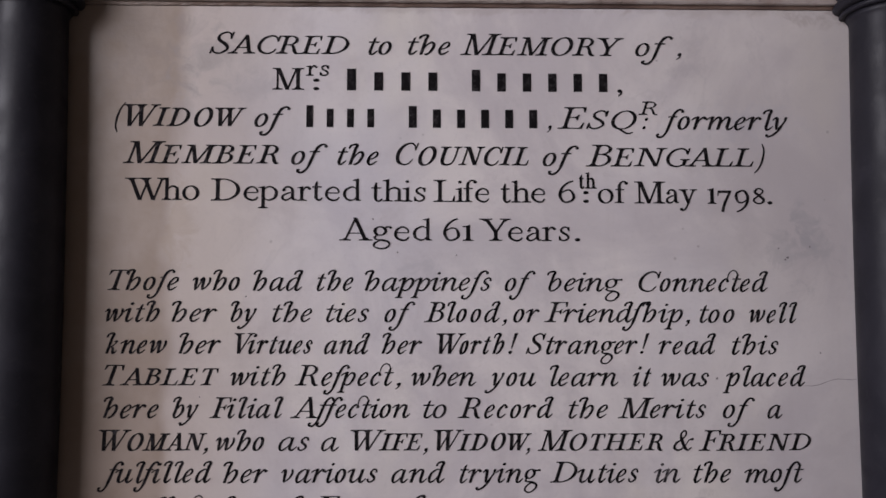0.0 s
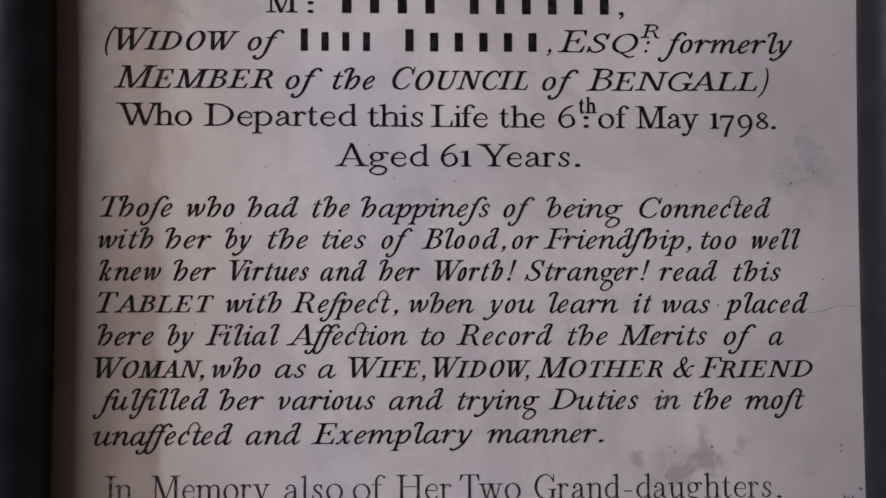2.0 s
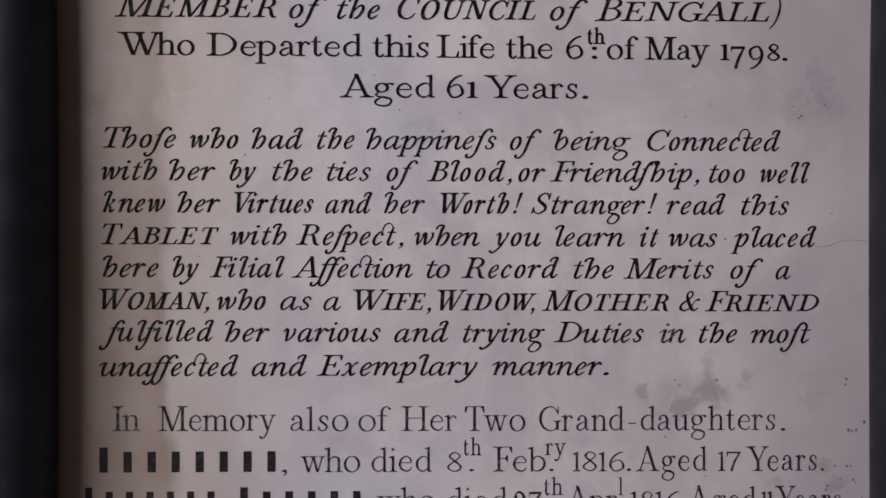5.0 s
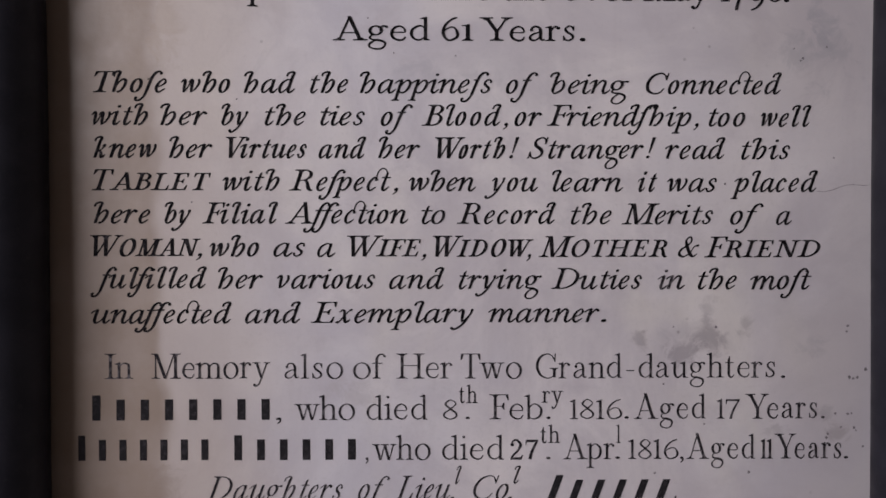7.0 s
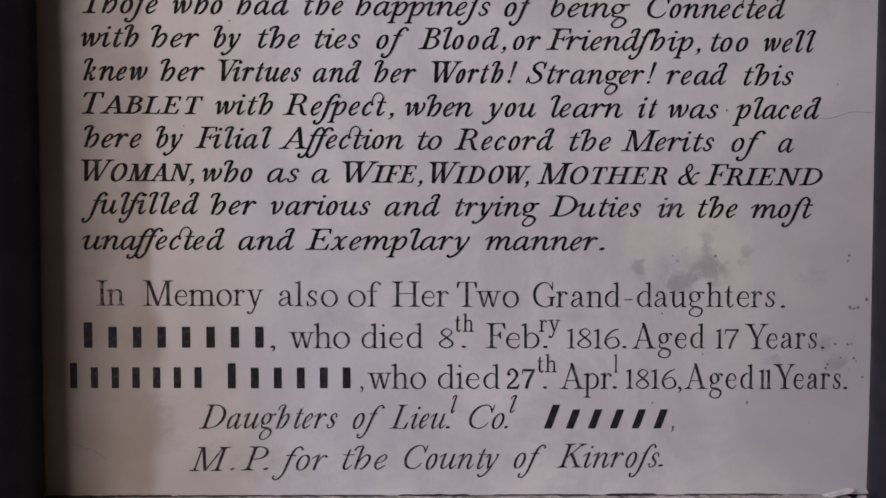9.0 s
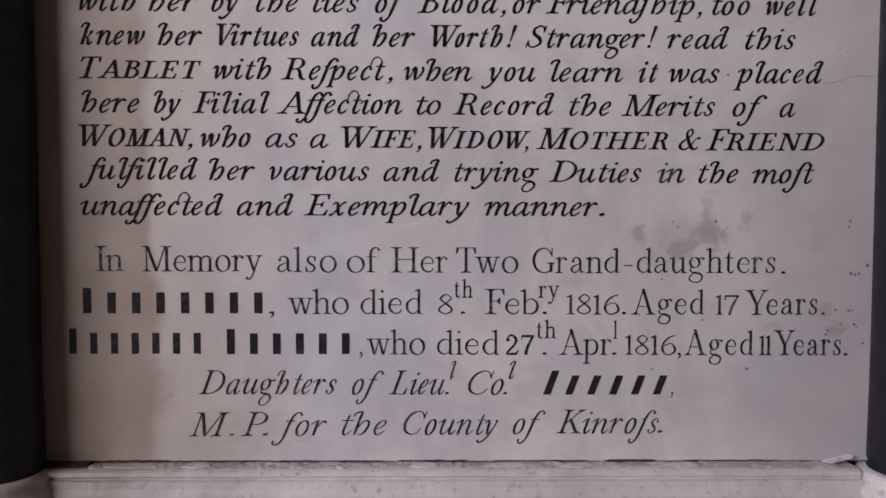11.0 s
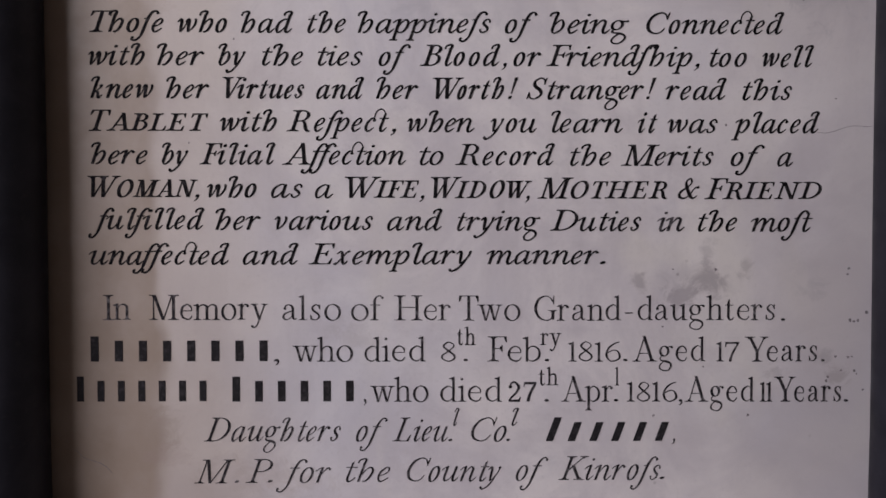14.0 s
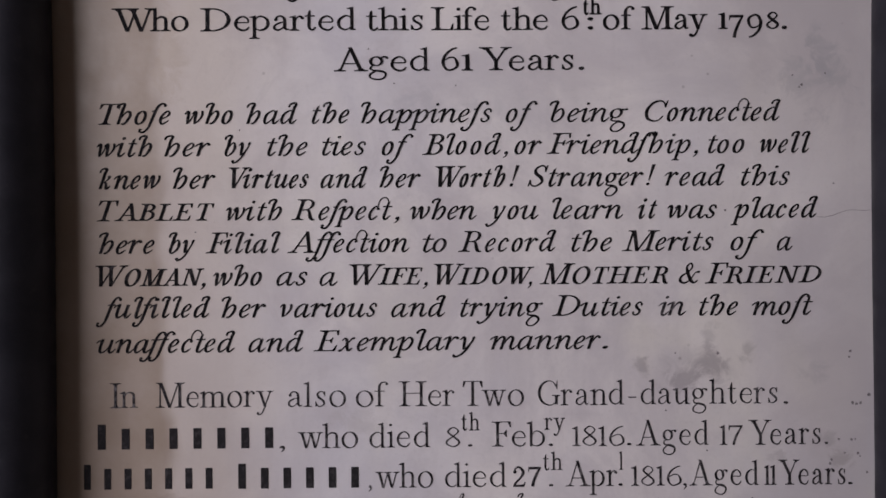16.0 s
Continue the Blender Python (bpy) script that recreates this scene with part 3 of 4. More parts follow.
            g.foot(0.68, 1.0, -1, w=h)
            g.stroke((0.68, 0.98), (0.52, 0.52), (0.34, 0.0), (0.18, -0.38), (0.0, -0.50), (-0.12, -0.42), w=[h * 1.2, h * 1.2, h * 1.2, h * 1.4, h * 1.5, h * 1.4])
            g.ball(-0.07, -0.42, s * 0.58)
            g.span(-0.02, 0.72)


def capital(g, ch):
    """The capitals, height 1; the slanted lines of the inscription lean them over."""
    s, h = g.s, g.h
    x, t = 0.14, g.h / 2

    def both(at, w=None):
        g.stem(at, 0, 1, w)
        g.foot(at, 0, 1, w)
        g.foot(at, 1, -1, w)

    def bowl(top, low, reach, flat=0.30):
        mid, high, start = (top + low) / 2, (top - low) / 2 - t, x + (reach - x) * flat
        round_part = [(start + (reach - s / 2 - start) * math.cos(a), mid + high * math.sin(a)) for a in (math.pi * (0.5 - k / 8) for k in range(9))]
        g.stroke((x, top - t), *round_part, (x, low + t), w=[h, h, h * 1.3, s * 0.62, s * 0.92, s, s * 0.92, s * 0.62, h * 1.3, h, h])

    if ch == "A":
        g.bar(0.08, 0, 0.40, 1.0, h * 1.3)
        g.bar(0.72, 0, 0.40 - s * 0.10, 1.03, s)
        g.bar(0.18, 0.33, 0.58, 0.33, h)
        g.foot(0.08, 0, 1, h)
        g.foot(0.72, 0, 1)
        g.span(0.03, 0.77)
    elif ch in "BPRD":
        both(x)
        if ch == "D":
            bowl(1.0, 0.0, 0.86, 0.18)
            g.span(x - s / 2, 0.82)
        elif ch == "B":
            bowl(1.0, 0.53, 0.58)
            bowl(0.53 + h, 0.0, 0.65)
            g.span(x - s / 2, 0.63)
        else:
            bowl(1.0, 0.46, 0.62)
            if ch == "R":
                g.stroke((0.36, 0.49), (0.48, 0.42), (0.60, 0.14), (0.70, 0.02), (0.80, 0.02), w=[h, s * 0.8, s, s * 0.75, h])
            g.span(x - s / 2, 0.72 if ch == "R" else 0.58)
    elif ch in "CG":
        g.stroke((0.76, 0.70), (0.66, 0.90), (0.46, 0.985), (0.20, 0.84), (0.09, 0.50), (0.20, 0.16), (0.46, 0.015), (0.66, 0.07), (0.78, 0.26),
                 w=[h, h * 1.2, h * 1.4, s * 0.85, s, s * 0.85, h * 1.4, h * 1.2, h])
        g.bar(0.765, 0.66, 0.775, 1.0, h * 1.1)
        g.fill((0.62, 0.93), (0.77, 0.66), (0.775, 0.80))
        if ch == "G":
            g.stem(0.74, 0.04, 0.40)
            g.foot(0.74, 0.42, -1, left=0.12, right=0.10)
            g.span(0.04, 0.80)
        else:
            g.span(0.04, 0.74)
    elif ch in "EFL":
        both(x)
        if ch != "L":
            g.arm(1 - t, x, 0.58, down=0.22)
            g.arm(0.52, x, 0.44, up=0.13, down=0.13)
        if ch != "F":
            g.arm(t, x, 0.64, up=0.26)
        g.span(x - s / 2, 0.60 if ch != "F" else 0.52)
    elif ch == "H":
        both(x)
        both(0.74)
        g.bar(x, 0.52, 0.74, 0.52, h)
        g.span(x - s / 2, 0.74 + s / 2)
    elif ch == "I":
        both(x)
        g.span(x - s / 2, x + s / 2)
    elif ch == "K":
        both(x)
        g.bar(x + 0.05, 0.42, 0.62, 1.0, h * 1.2)
        g.foot(0.62, 1, -1, h)
        g.bar(0.72, 0.0, 0.30, 0.62, s)
        g.foot(0.72, 0)
        g.span(x - s / 2, 0.74)
    elif ch == "M":
        g.stem(0.12, 0, 1, h * 1.4)
        g.foot(0.12, 0, 1, h)
        g.bar(0.49, 0.0, 0.15, 1.0, s)
        g.foot(0.12, 1, -1, h, right=0.02)
        g.bar(0.49, 0.0, 0.83, 1.0, h * 1.3)
        both(0.88)
        g.span(0.08, 0.88 + s / 2)
    elif ch == "N":
        g.stem(0.12, 0, 1, h * 1.4)
        g.foot(0.12, 0, 1, h)
        g.foot(0.12, 1, -1, h, right=0.03)
        g.bar(0.74, 0.0, 0.15, 1.0, s)
        g.stem(0.76, 0, 1, h * 1.4)
        g.foot(0.76, 1, -1, h)
        g.span(0.08, 0.80)
    elif ch in "OQ":
        g.oval(0.44, 0.5, 0.42, 0.52)
        if ch == "Q":
            g.stroke((0.36, 0.02), (0.50, -0.10), (0.70, -0.24), (0.88, -0.18), w=[h, s * 0.7, s * 0.8, h])
        g.span(0.04, 0.84)
    elif ch == "S":
        g.stroke((0.52, 0.74), (0.46, 0.92), (0.30, 0.985), (0.12, 0.84), (0.17, 0.62), (0.42, 0.42), (0.51, 0.20), (0.32, 0.015), (0.12, 0.07), (0.03, 0.28),
                 w=[h, h * 1.2, h * 1.4, s * 0.72, s * 0.98, s, s * 0.75, h * 1.4, h * 1.2, h])
        g.bar(0.525, 0.68, 0.535, 1.0, h * 1.1)
        g.bar(0.025, 0.32, 0.015, 0.0, h * 1.1)
        g.span(0.02, 0.55)
    elif ch == "T":
        g.stem(0.38, 0, 1)
        g.foot(0.38, 0)
        g.arm(1 - t, 0.36, 0.72, down=0.24)
        g.fill((0.04, 1 - h), (0.40, 1 - h), (0.40, 1), (0.04, 1))
        g.fill((0.04, 1 - t), (0.14, 1 - t), (0.062, 0.76), (0.025, 0.76))
        g.span(0.05, 0.70)
    elif ch == "U":
        g.stroke((x, 1.0), (x, 0.40), (0.22, 0.10), (0.44, 0.02), (0.66, 0.10), (0.74, 0.40), (0.74, 1.0), w=[s, s, s * 0.85, h * 1.5, h * 1.3, h * 1.3, h * 1.3])
        g.foot(x, 1, -1)
        g.foot(0.74, 1, -1, h)
        g.span(x - s / 2, 0.78)
    elif ch in "VW":
        for k in ((0.0,) if ch == "V" else (0.0, 0.46)):
            g.bar(k + 0.38, 0.0, k + 0.08, 1.0, s)
            g.bar(k + 0.39, 0.0, k + 0.68, 1.0, h * 1.3)
            g.foot(k + 0.08, 1, -1)
        g.foot((0.68 if ch == "V" else 1.14), 1, -1, h)
        g.span(0.03, 0.70 if ch == "V" else 1.16)
    elif ch == "Y":
        g.stem(0.40, 0, 0.45)
        g.foot(0.40, 0)
        g.bar(0.40, 0.40, 0.08, 1.0, s)
        g.bar(0.42, 0.40, 0.72, 1.0, h * 1.3)
        g.foot(0.08, 1, -1)
        g.foot(0.72, 1, -1, h)
        g.span(0.05, 0.72)


def figure(g, ch):
    """The figures, height 1."""
    s, h = g.s, g.h
    if ch == "1":
        g.stem(0.16, 0, 0.94)
        g.foot(0.16, 0, left=0.10, right=0.10)
        g.fill((0.16 - s / 2 - 0.11, 0.90), (0.16 - s / 2 - 0.10, 0.86), (0.16 - s / 2, 0.84), (0.16 + s / 2, 0.84), (0.16 + s / 2, 1.0), (0.16 - s * 0.2, 0.96))
        g.span(0.08, 0.24)
    elif ch == "2":
        g.stroke((0.07, 0.74), (0.14, 0.93), (0.30, 0.98), (0.46, 0.76), (0.36, 0.48), (0.16, 0.24), (0.05, 0.06), w=[h, h * 1.5, h * 1.8, s, s * 0.7, h * 1.6, h * 1.4])
        g.ball(0.10, 0.75, s * 0.6)
        g.fill((0.02, 0.0), (0.50, 0.0), (0.56, 0.24), (0.52, 0.24), (0.46, s * 0.9), (0.04, s * 0.8))
        g.span(0.02, 0.54)
    elif ch in "69":
        turn = (lambda px, py: (px, py)) if ch == "6" else (lambda px, py: (0.60 - px, 1.0 - py))
        g.stroke(*[turn(*q) for q in ((0.52, 0.98), (0.34, 0.90), (0.14, 0.66), (0.07, 0.34), (0.16, 0.08), (0.31, 0.02), (0.50, 0.14), (0.53, 0.32), (0.44, 0.54), (0.28, 0.56), (0.11, 0.44))],
                 w=[h * 1.2, h * 1.5, s * 0.8, s, s * 0.8, h * 1.5, s * 0.8, s * 0.95, s * 0.6, h * 1.3, h])
        g.span(0.02, 0.58)
    elif ch == "7":
        g.fill((0.02, 0.98), (0.56, 0.98), (0.56, 0.93), (0.50, 0.98 - s * 0.95), (0.06, 0.98 - s * 0.95), (0.04, 0.74), (0.01, 0.74))
        g.stroke((0.53, 0.94), (0.38, 0.62), (0.26, 0.30), (0.20, 0.0), w=[h * 1.5, h * 2.0, s * 0.9, s])
        g.span(0.04, 0.54)
    elif ch == "8":
        g.stroke((0.46, 0.80), (0.28, 0.98), (0.11, 0.78), (0.26, 0.56), (0.46, 0.32), (0.46, 0.14), (0.28, 0.02), (0.08, 0.14), (0.08, 0.32), (0.28, 0.53), w=
                 [s * 0.5, h * 1.3, s * 0.8, s, s * 0.9, s * 0.7, h * 1.3, s * 0.7, s * 0.7, h * 1.2], closed=True)
        g.span(0.03, 0.52)


def sign(g, ch):
    """Points and marks, in capital heights."""
    s, h = g.s, g.h
    if ch in ".:":
        g.ball(0.08, 0.07, s * 0.56)
        if ch == ":":
            g.ball(0.08, 0.46, s * 0.56)
        g.span(0.0, 0.14)
    elif ch == ",":
        g.ball(0.08, 0.07, s * 0.56)
        g.stroke((0.11, 0.08), (0.12, -0.05), (0.03, -0.17), w=[s * 0.6, s * 0.45, h * 0.7])
        g.span(0.0, 0.15)
    elif ch == "!":
        g.ball(0.08, 0.06, s * 0.60)
        g.fill((0.06, 0.24), (0.10, 0.24), (0.08 + s * 0.6, 1.0), (0.08 - s * 0.6, 1.0))
        g.span(0.0, 0.14)
    elif ch == "-":
        g.bar(0.03, 0.30, 0.33, 0.30, h * 1.4)
        g.span(0.03, 0.33)
    elif ch in "()":
        way = 1 if ch == "(" else -1
        g.stroke(*[(0.15 + way * k, y) for k, y in ((0.16, 1.08), (-0.02, 0.80), (-0.08, 0.40), (-0.02, 0.0), (0.16, -0.26))], w=[h, s * 0.6, s * 0.8, s * 0.6, h])
        g.span(0.0, 0.3)
    elif ch == "&":
        g.stroke((0.86, 0.56), (0.70, 0.50), (0.58, 0.20), (0.34, 0.02), (0.10, 0.14), (0.12, 0.36), (0.36, 0.56), (0.48, 0.78), (0.36, 0.97), (0.22, 0.80), (0.36, 0.50), (0.62, 0.14), (0.80, 0.03),
                 (0.94, 0.16), w=[h * 1.6, h, h * 1.2, h * 1.6, s * 0.9, s * 0.8, h * 1.4, s * 0.55, h * 1.3, s * 0.7, s, s, h * 1.6, h])
        g.ball(0.86, 0.55, s * 0.45)
        g.span(0.02, 0.9)


letter_cache = {}


def letter(ch, italic, stem, hair):
    """Rings and filled area of one letter, and the two edges that it is spaced by."""
    key = (ch, italic, round(stem, 3), round(hair, 3))
    if key not in letter_cache:
        g = Glyph(stem, hair, italic)
        (capital if ch.isupper() else figure if ch.isdigit() else small_letter if ch.isalpha() else sign)(g, ch)
        letter_cache[key] = (g.rings, filled(g.rings), g.l, g.r)
    return letter_cache[key]


from mathutils.geometry import delaunay_2d_cdt


def winding(q, rings):
    """How often closed rings go round a point."""
    total = 0
    for ring in rings:
        for a, b in zip(ring, ring[1:] + ring[:1]):
            if (a.y <= q.y) != (b.y <= q.y):
                side = (b - a).cross(q - a)
                if a.y <= q.y and side > 0:
                    total += 1
                elif a.y > q.y and side < 0:
                    total -= 1
    return total


def filled(rings):
    """Points and triangles of the area inside rings that may overlap."""
    flat, edges = [], []
    for ring in rings:
        start, m = len(flat), len(ring)
        flat += ring
        edges += [(start + i, start + (i + 1) % m) for i in range(m)]
    points, _, faces, *_ = delaunay_2d_cdt(flat, edges, [], 0, 1e-5)
    keep = [f for f in faces if winding((points[f[0]] + points[f[1]] + points[f[2]]) / 3, rings) > 0]
    return [Vector(p) for p in points], keep


# style: heights in mm of capitals, small capitals, lower case and figures; slant; thick and thin strokes in mm; paint
STYLES = {
    "ital": (17.2, 14.5, 10.3, 12.4, 0.34, 2.40, 0.88, INK),
    "rom": (17.2, 14.5, 11.0, 12.4, 0.0, 2.40, 0.86, INK),
    "ital2": (15.4, 12.6, 9.9, 12.0, 0.34, 2.12, 0.80, INK),
    "lrom": (18.4, 15.2, 11.7, 14.7, 0.0, 1.70, 0.54, FADED),
    "lital": (17.6, 14.0, 11.2, 14.0, 0.37, 1.65, 0.52, FADED),
}
LONG_S = {"Those": "Thoſe", "happiness": "happineſs", "Friendship": "Friendſhip", "Respect": "Reſpect", "most": "moſt", "Kinross": "Kinroſs"}
hand = random.Random(5)


def add_word(pieces, x0, x1, z, material, name="inscription_word"):
    """A thin inlay from pieces in mm (points, faces, rings), spread to lie between x0 and x1 mm, on a foot at z mm."""
    xs = [p[0] for _, _, rings in pieces for ring in rings for p in ring]
    lo, hi = min(xs), max(xs)
    k = (x1 - x0) / (hi - lo)

    def at(p, depth):
        return ((x0 + (p[0] - lo) * k) / 1000, depth, (z + p[1]) / 1000)

    verts, faces = [], []
    for n, (points, triangles, rings) in enumerate(pieces):
        start, front = len(verts), -RELIEF - 0.00002 * (n % 3)
        verts += [at(p, front) for p in points]
        faces += [[start + i for i in t] for t in triangles]
        for ring in rings:
            start, m = len(verts), len(ring)
            verts += [at(p, front) for p in ring] + [at(p, 0.0005) for p in ring]
            faces += [(start + i, start + (i + 1) % m, start + m + (i + 1) % m, start + m + i) for i in range(m)]
    data = bpy.data.meshes.new(name)
    data.from_pydata(verts, [], faces)
    data.materials.append(material)
    ob = new(name, data)
    ob.parent = tablet
    ob.matrix_parent_inverse = Matrix.Translation(tablet.location).inverted()


def lettering(text, style, room):
    """Pieces in mm of a word, set to fill the room in mm that it has."""
    cap, small_cap, low, small_figure, slant, stem, hair, _ = STYLES[style]
    lift, scale, figures, italic = 0.0, 1.0, cap, slant > 0
    if text.endswith("^"):
        text, lift, scale = text[:-1], 0.66 * cap, 0.62 if text[0].isupper() else 0.74
    elif text.endswith("_"):
        text, figures = text[:-1], small_figure
    elif text.endswith("v") and text[0].isdigit():
        text, lift = text[:-1], -6.3
    if text == "27":  # recut more boldly than the rest of its line
        stem, hair = 2.2, 0.8
    capitals = text.isupper() and len(text) > 1
    text = LONG_S.get(text, text)
    wide = 1.0

    def shear(p, start, high, nudge):
        y = p[1] * high
        return start + p[0] * high * wide + slant * y, y + lift + nudge

    for turn in range(2):
        row, gaps, at = [], [], 0.0
        for i, ch in enumerate(text):
            if ch.isupper():
                high = small_cap if capitals and i else cap
            elif ch.isdigit():
                high = figures
            else:
                high = low if ch.isalpha() else cap
                if ch in ".,:" and style in ("lrom", "lital"):
                    high *= 0.8
            high *= scale
            thick = (1.18 if ch.isupper() and not (capitals and i) else 1.12 if ch.isupper() else 1.0) * (scale * 1.05 if scale < 1 else 1.0)
            rings, (points, triangles), left, right = letter(ch, italic, thick * stem / high / wide, hair / high)
            follow = text[i + 1] if i + 1 < len(text) else ""
            if ch.isupper() and follow.isupper():
                gap = (0.33 if ch in "ODCGQSBPR" or follow in "OCGQS" else 0.44) * small_cap
                if "A" in (ch, follow) or ch in "TFLVWY" or follow in "TVWY":
                    gap -= (0.04 if ch == "W" else 0.11) * small_cap
                if ch in "IHN" and follow in "ILEDNMBR":
                    gap += 0.06 * small_cap
            elif ch.isupper():
                gap = (0.19 if ch in "TFPVWY" else 0.36) * low
            elif ch.isdigit():
                gap = 0.18 * high
            else:
                gap = (0.47 if italic else 0.43) * low * scale
                if ch in "oecbpſfrvwy" or follow and follow in "oecadgſfvwy":
                    gap -= 0.11 * low * scale
                if italic and ch == "g":
                    gap -= 0.14 * low
                if follow == "!":
                    gap += 0.15 * low
                if italic and follow and follow in "bhkl":
                    gap += 0.10 * low
            row.append((ch, at - left * high * wide, high, points, triangles, rings))
            gaps.append(gap)
            at += (right - left) * high * wide + gap
        ends = [shear(p, start, high, 0)[0] for _, start, high, _, _, rings in row for ring in rings for p in ring]
        total = max(ends) - min(ends)
        if turn == 0 and text[0].isalnum():
            fixed = sum(gaps[:-1]) + slant * row[-1][2]
            wide = round(max(0.84, min(1.7, (room - fixed) / (total - fixed))) / 0.02) * 0.02
    spare = (room - total) / max(1, len(row) - 1)
    track = max(-0.14 * low, min(0.14 * low, spare))
    pieces = []
    for i, (ch, start, high, points, triangles, rings) in enumerate(row):
        nudge, start = hand.uniform(-0.14, 0.14), start + track * i
        pieces.append(([shear(p, start, high, nudge) for p in points], triangles, [[shear(p, start, high, nudge) for p in ring] for ring in rings]))
        if italic and style == "ital2" and ch == "c" and text[i + 1:i + 2] == "t":  # the tie that joins c to t in the older italic
            xa, xb = start + 0.40 * low * wide + slant * low * 0.9, row[i + 1][1] + track * (i + 1) + 0.10 * low * wide + slant * low * 1.3
            outer = [(xa + (xb - xa) * (0.5 - 0.5 * math.cos(math.pi * k / 10)), low * 0.92 + (0.40 * k / 10) * low + 0.55 * low * math.sin(math.pi * k / 10)) for k in range(11)]
            inner = [(x + (0.5 - k / 10) * 0.16 * low, y - 0.09 * low) for k, (x, y) in enumerate(outer)]
            tie = outer + inner[::-1]
            pieces.append((tie, [(k, k + 1, 20 - k, 21 - k) for k in range(10)], [tie]))
    return pieces


def bars(count, style, x0, x1, z):
    """Plain upright bars that stand for words that are not lettered."""
    cap, small_cap, low, figure, slant, stem, hair, paint = STYLES[style]
    slant = slant if style == "lital" else 0.0
    cell = (x1 - x0) / count
    for i in range(count):
        high = small_cap if i else cap
        a, b = x0 + cell * (i + 0.33), x0 + cell * (i + 0.66)
        bar = [(a, 0), (b, 0), (b + slant * high, high), (a + slant * high, high)]
        add_word([(bar, [(0, 1, 2, 3)], [bar])], a, b + slant * high, z, paint if paint is INK else DULL, "inscription_bar")


def inscribe(style, z0, z1, *words):
    """One line: heights in mm of its foot at both ends, and each word with its two ends in mm."""
    first, last = words[0][1], words[-1][2]
    paint = STYLES[style][-1]
    for text, x0, x1 in words:
        z = z0 + (z1 - z0) * (x0 - first) / (last - first)
        if text.startswith("#"):
            bars(int(text[1:]), style, x0, x1, z)
        else:
            worn, text = text.startswith("~"), text.lstrip("~")  # a word that has lost its black
            add_word(lettering(text, style, x1 - x0), x0, x1, z, FADED if worn else paint, "inscription_point" if text in ".,:" else "inscription_word")


inscribe("ital", 1796.9, 1797.0, ("SACRED", -193.3, -84.4), ("to", -69.4, -51.3), ("the", -38.5, -5.3), ("MEMORY", 2.2, 131.8), ("of", 140.3, 170.8), (",", 172.6, 177.1))
inscribe("rom", 1768.4, 1767.5, ("M", -143.7, -119.2), ("rs^", -117.9, -99.9), (":", -112.2, -107.4), ("#4", -92.9, -8.4), ("#6", 4.8, 124.6), (",", 125.5, 129.5))
inscribe("ital", 1739.4, 1738.1, ("(", -264.2, -256.0), ("WIDOW", -257.7, -163.3), ("of", -157.2, -129.3), ("#4", -122.3, -59.4), ("#6", -44.0, 68.7), (",", 70.0, 73.6), ("ESQ", 78.0, 140.5), ("R^", 141.8, 156.9), (":", 144.9, 149.4), ("formerly", 155.2, 259.6))
inscribe("ital", 1710.3, 1708.5, ("MEMBER", -257.2, -138.0), ("of", -128.4, -100.2), ("the", -92.8, -60.9), ("COUNCIL", -47.8, 55.6), ("of", 66.2, 94.8), ("BENGALL", 99.7, 231.8), (")", 231.8, 240.7))
inscribe("rom", 1681.9, 1679.6, ("Who", -255.1, -198.3), ("Departed", -189.3, -74.2), ("this", -66.4, -24.6), ("Life", -18.5, 24.7), ("the", 33.5, 68.1), ("6", 78.2, 91.3), ("th^", 94.4, 108.0), (":", 97.5, 101.9), ("of", 108.9, 132.7), ("May", 137.6, 186.6), ("1_", 194.5, 201.6), ("79v", 202.5, 227.3), ("8_", 230.0, 239.7), (".", 241.5, 245.5))
inscribe("rom", 1650.9, 1650.5, ("Aged", -90.8, -19.8), ("6", -11.1, 1.9), ("1_", 3.7, 12.4), ("Years", 16.7, 86.6), (".", 90.5, 94.9))
inscribe("ital2", 1613.0, 1611.5, ("Those", -265.6, -212.0), ("who", -201.8, -165.9), ("had", -156.1, -117.9), ("the", -107.6, -79.7), ("happiness", -71.1, 26.1), ("of", 36.1, 60.0), ("being", 68.6, 127.0), ("Connected", 139.3, 240.1))
inscribe("ital2", 1589.2, 1587.8, ("with", -266.9, -225.8), ("her", -216.9, -182.5), ("by", -172.3, -152.6), ("the", -140.7, -110.8), ("ties", -100.1, -67.5), ("of", -55.9, -32.2), ("Blood", -25.8, 32.9), (",", 33.8, 37.7), ("or", 42.4, 62.8), ("Friendship", 66.2, 173.2), (",", 174.5, 178.5), ("too", 185.9, 213.0), ("well", 224.4, 262.2))
inscribe("ital2", 1565.4, 1563.7, ("knew", -265.7, -219.7), ("her", -210.8, -179.0), ("Virtues", -169.2, -110.0), ("and", -101.5, -66.5), ("her", -57.9, -27.0), ("Worth!", -16.3, 46.1), ("Stranger!", 51.7, 147.0), ("read", 153.5, 198.3), ("this", 210.1, 246.4))
inscribe("ital2", 1541.5, 1539.4, ("TABLET", -267.0, -180.1), ("with", -171.7, -130.1), ("Respect", -123.3, -48.4), (",", -47.5, -43.2), ("when", -35.5, 14.1), ("you", 20.1, 59.7), ("learn", 70.0, 122.7), ("it", 133.5, 147.8), ("was", 155.1, 192.0), ("placed", 202.0, 267.0))
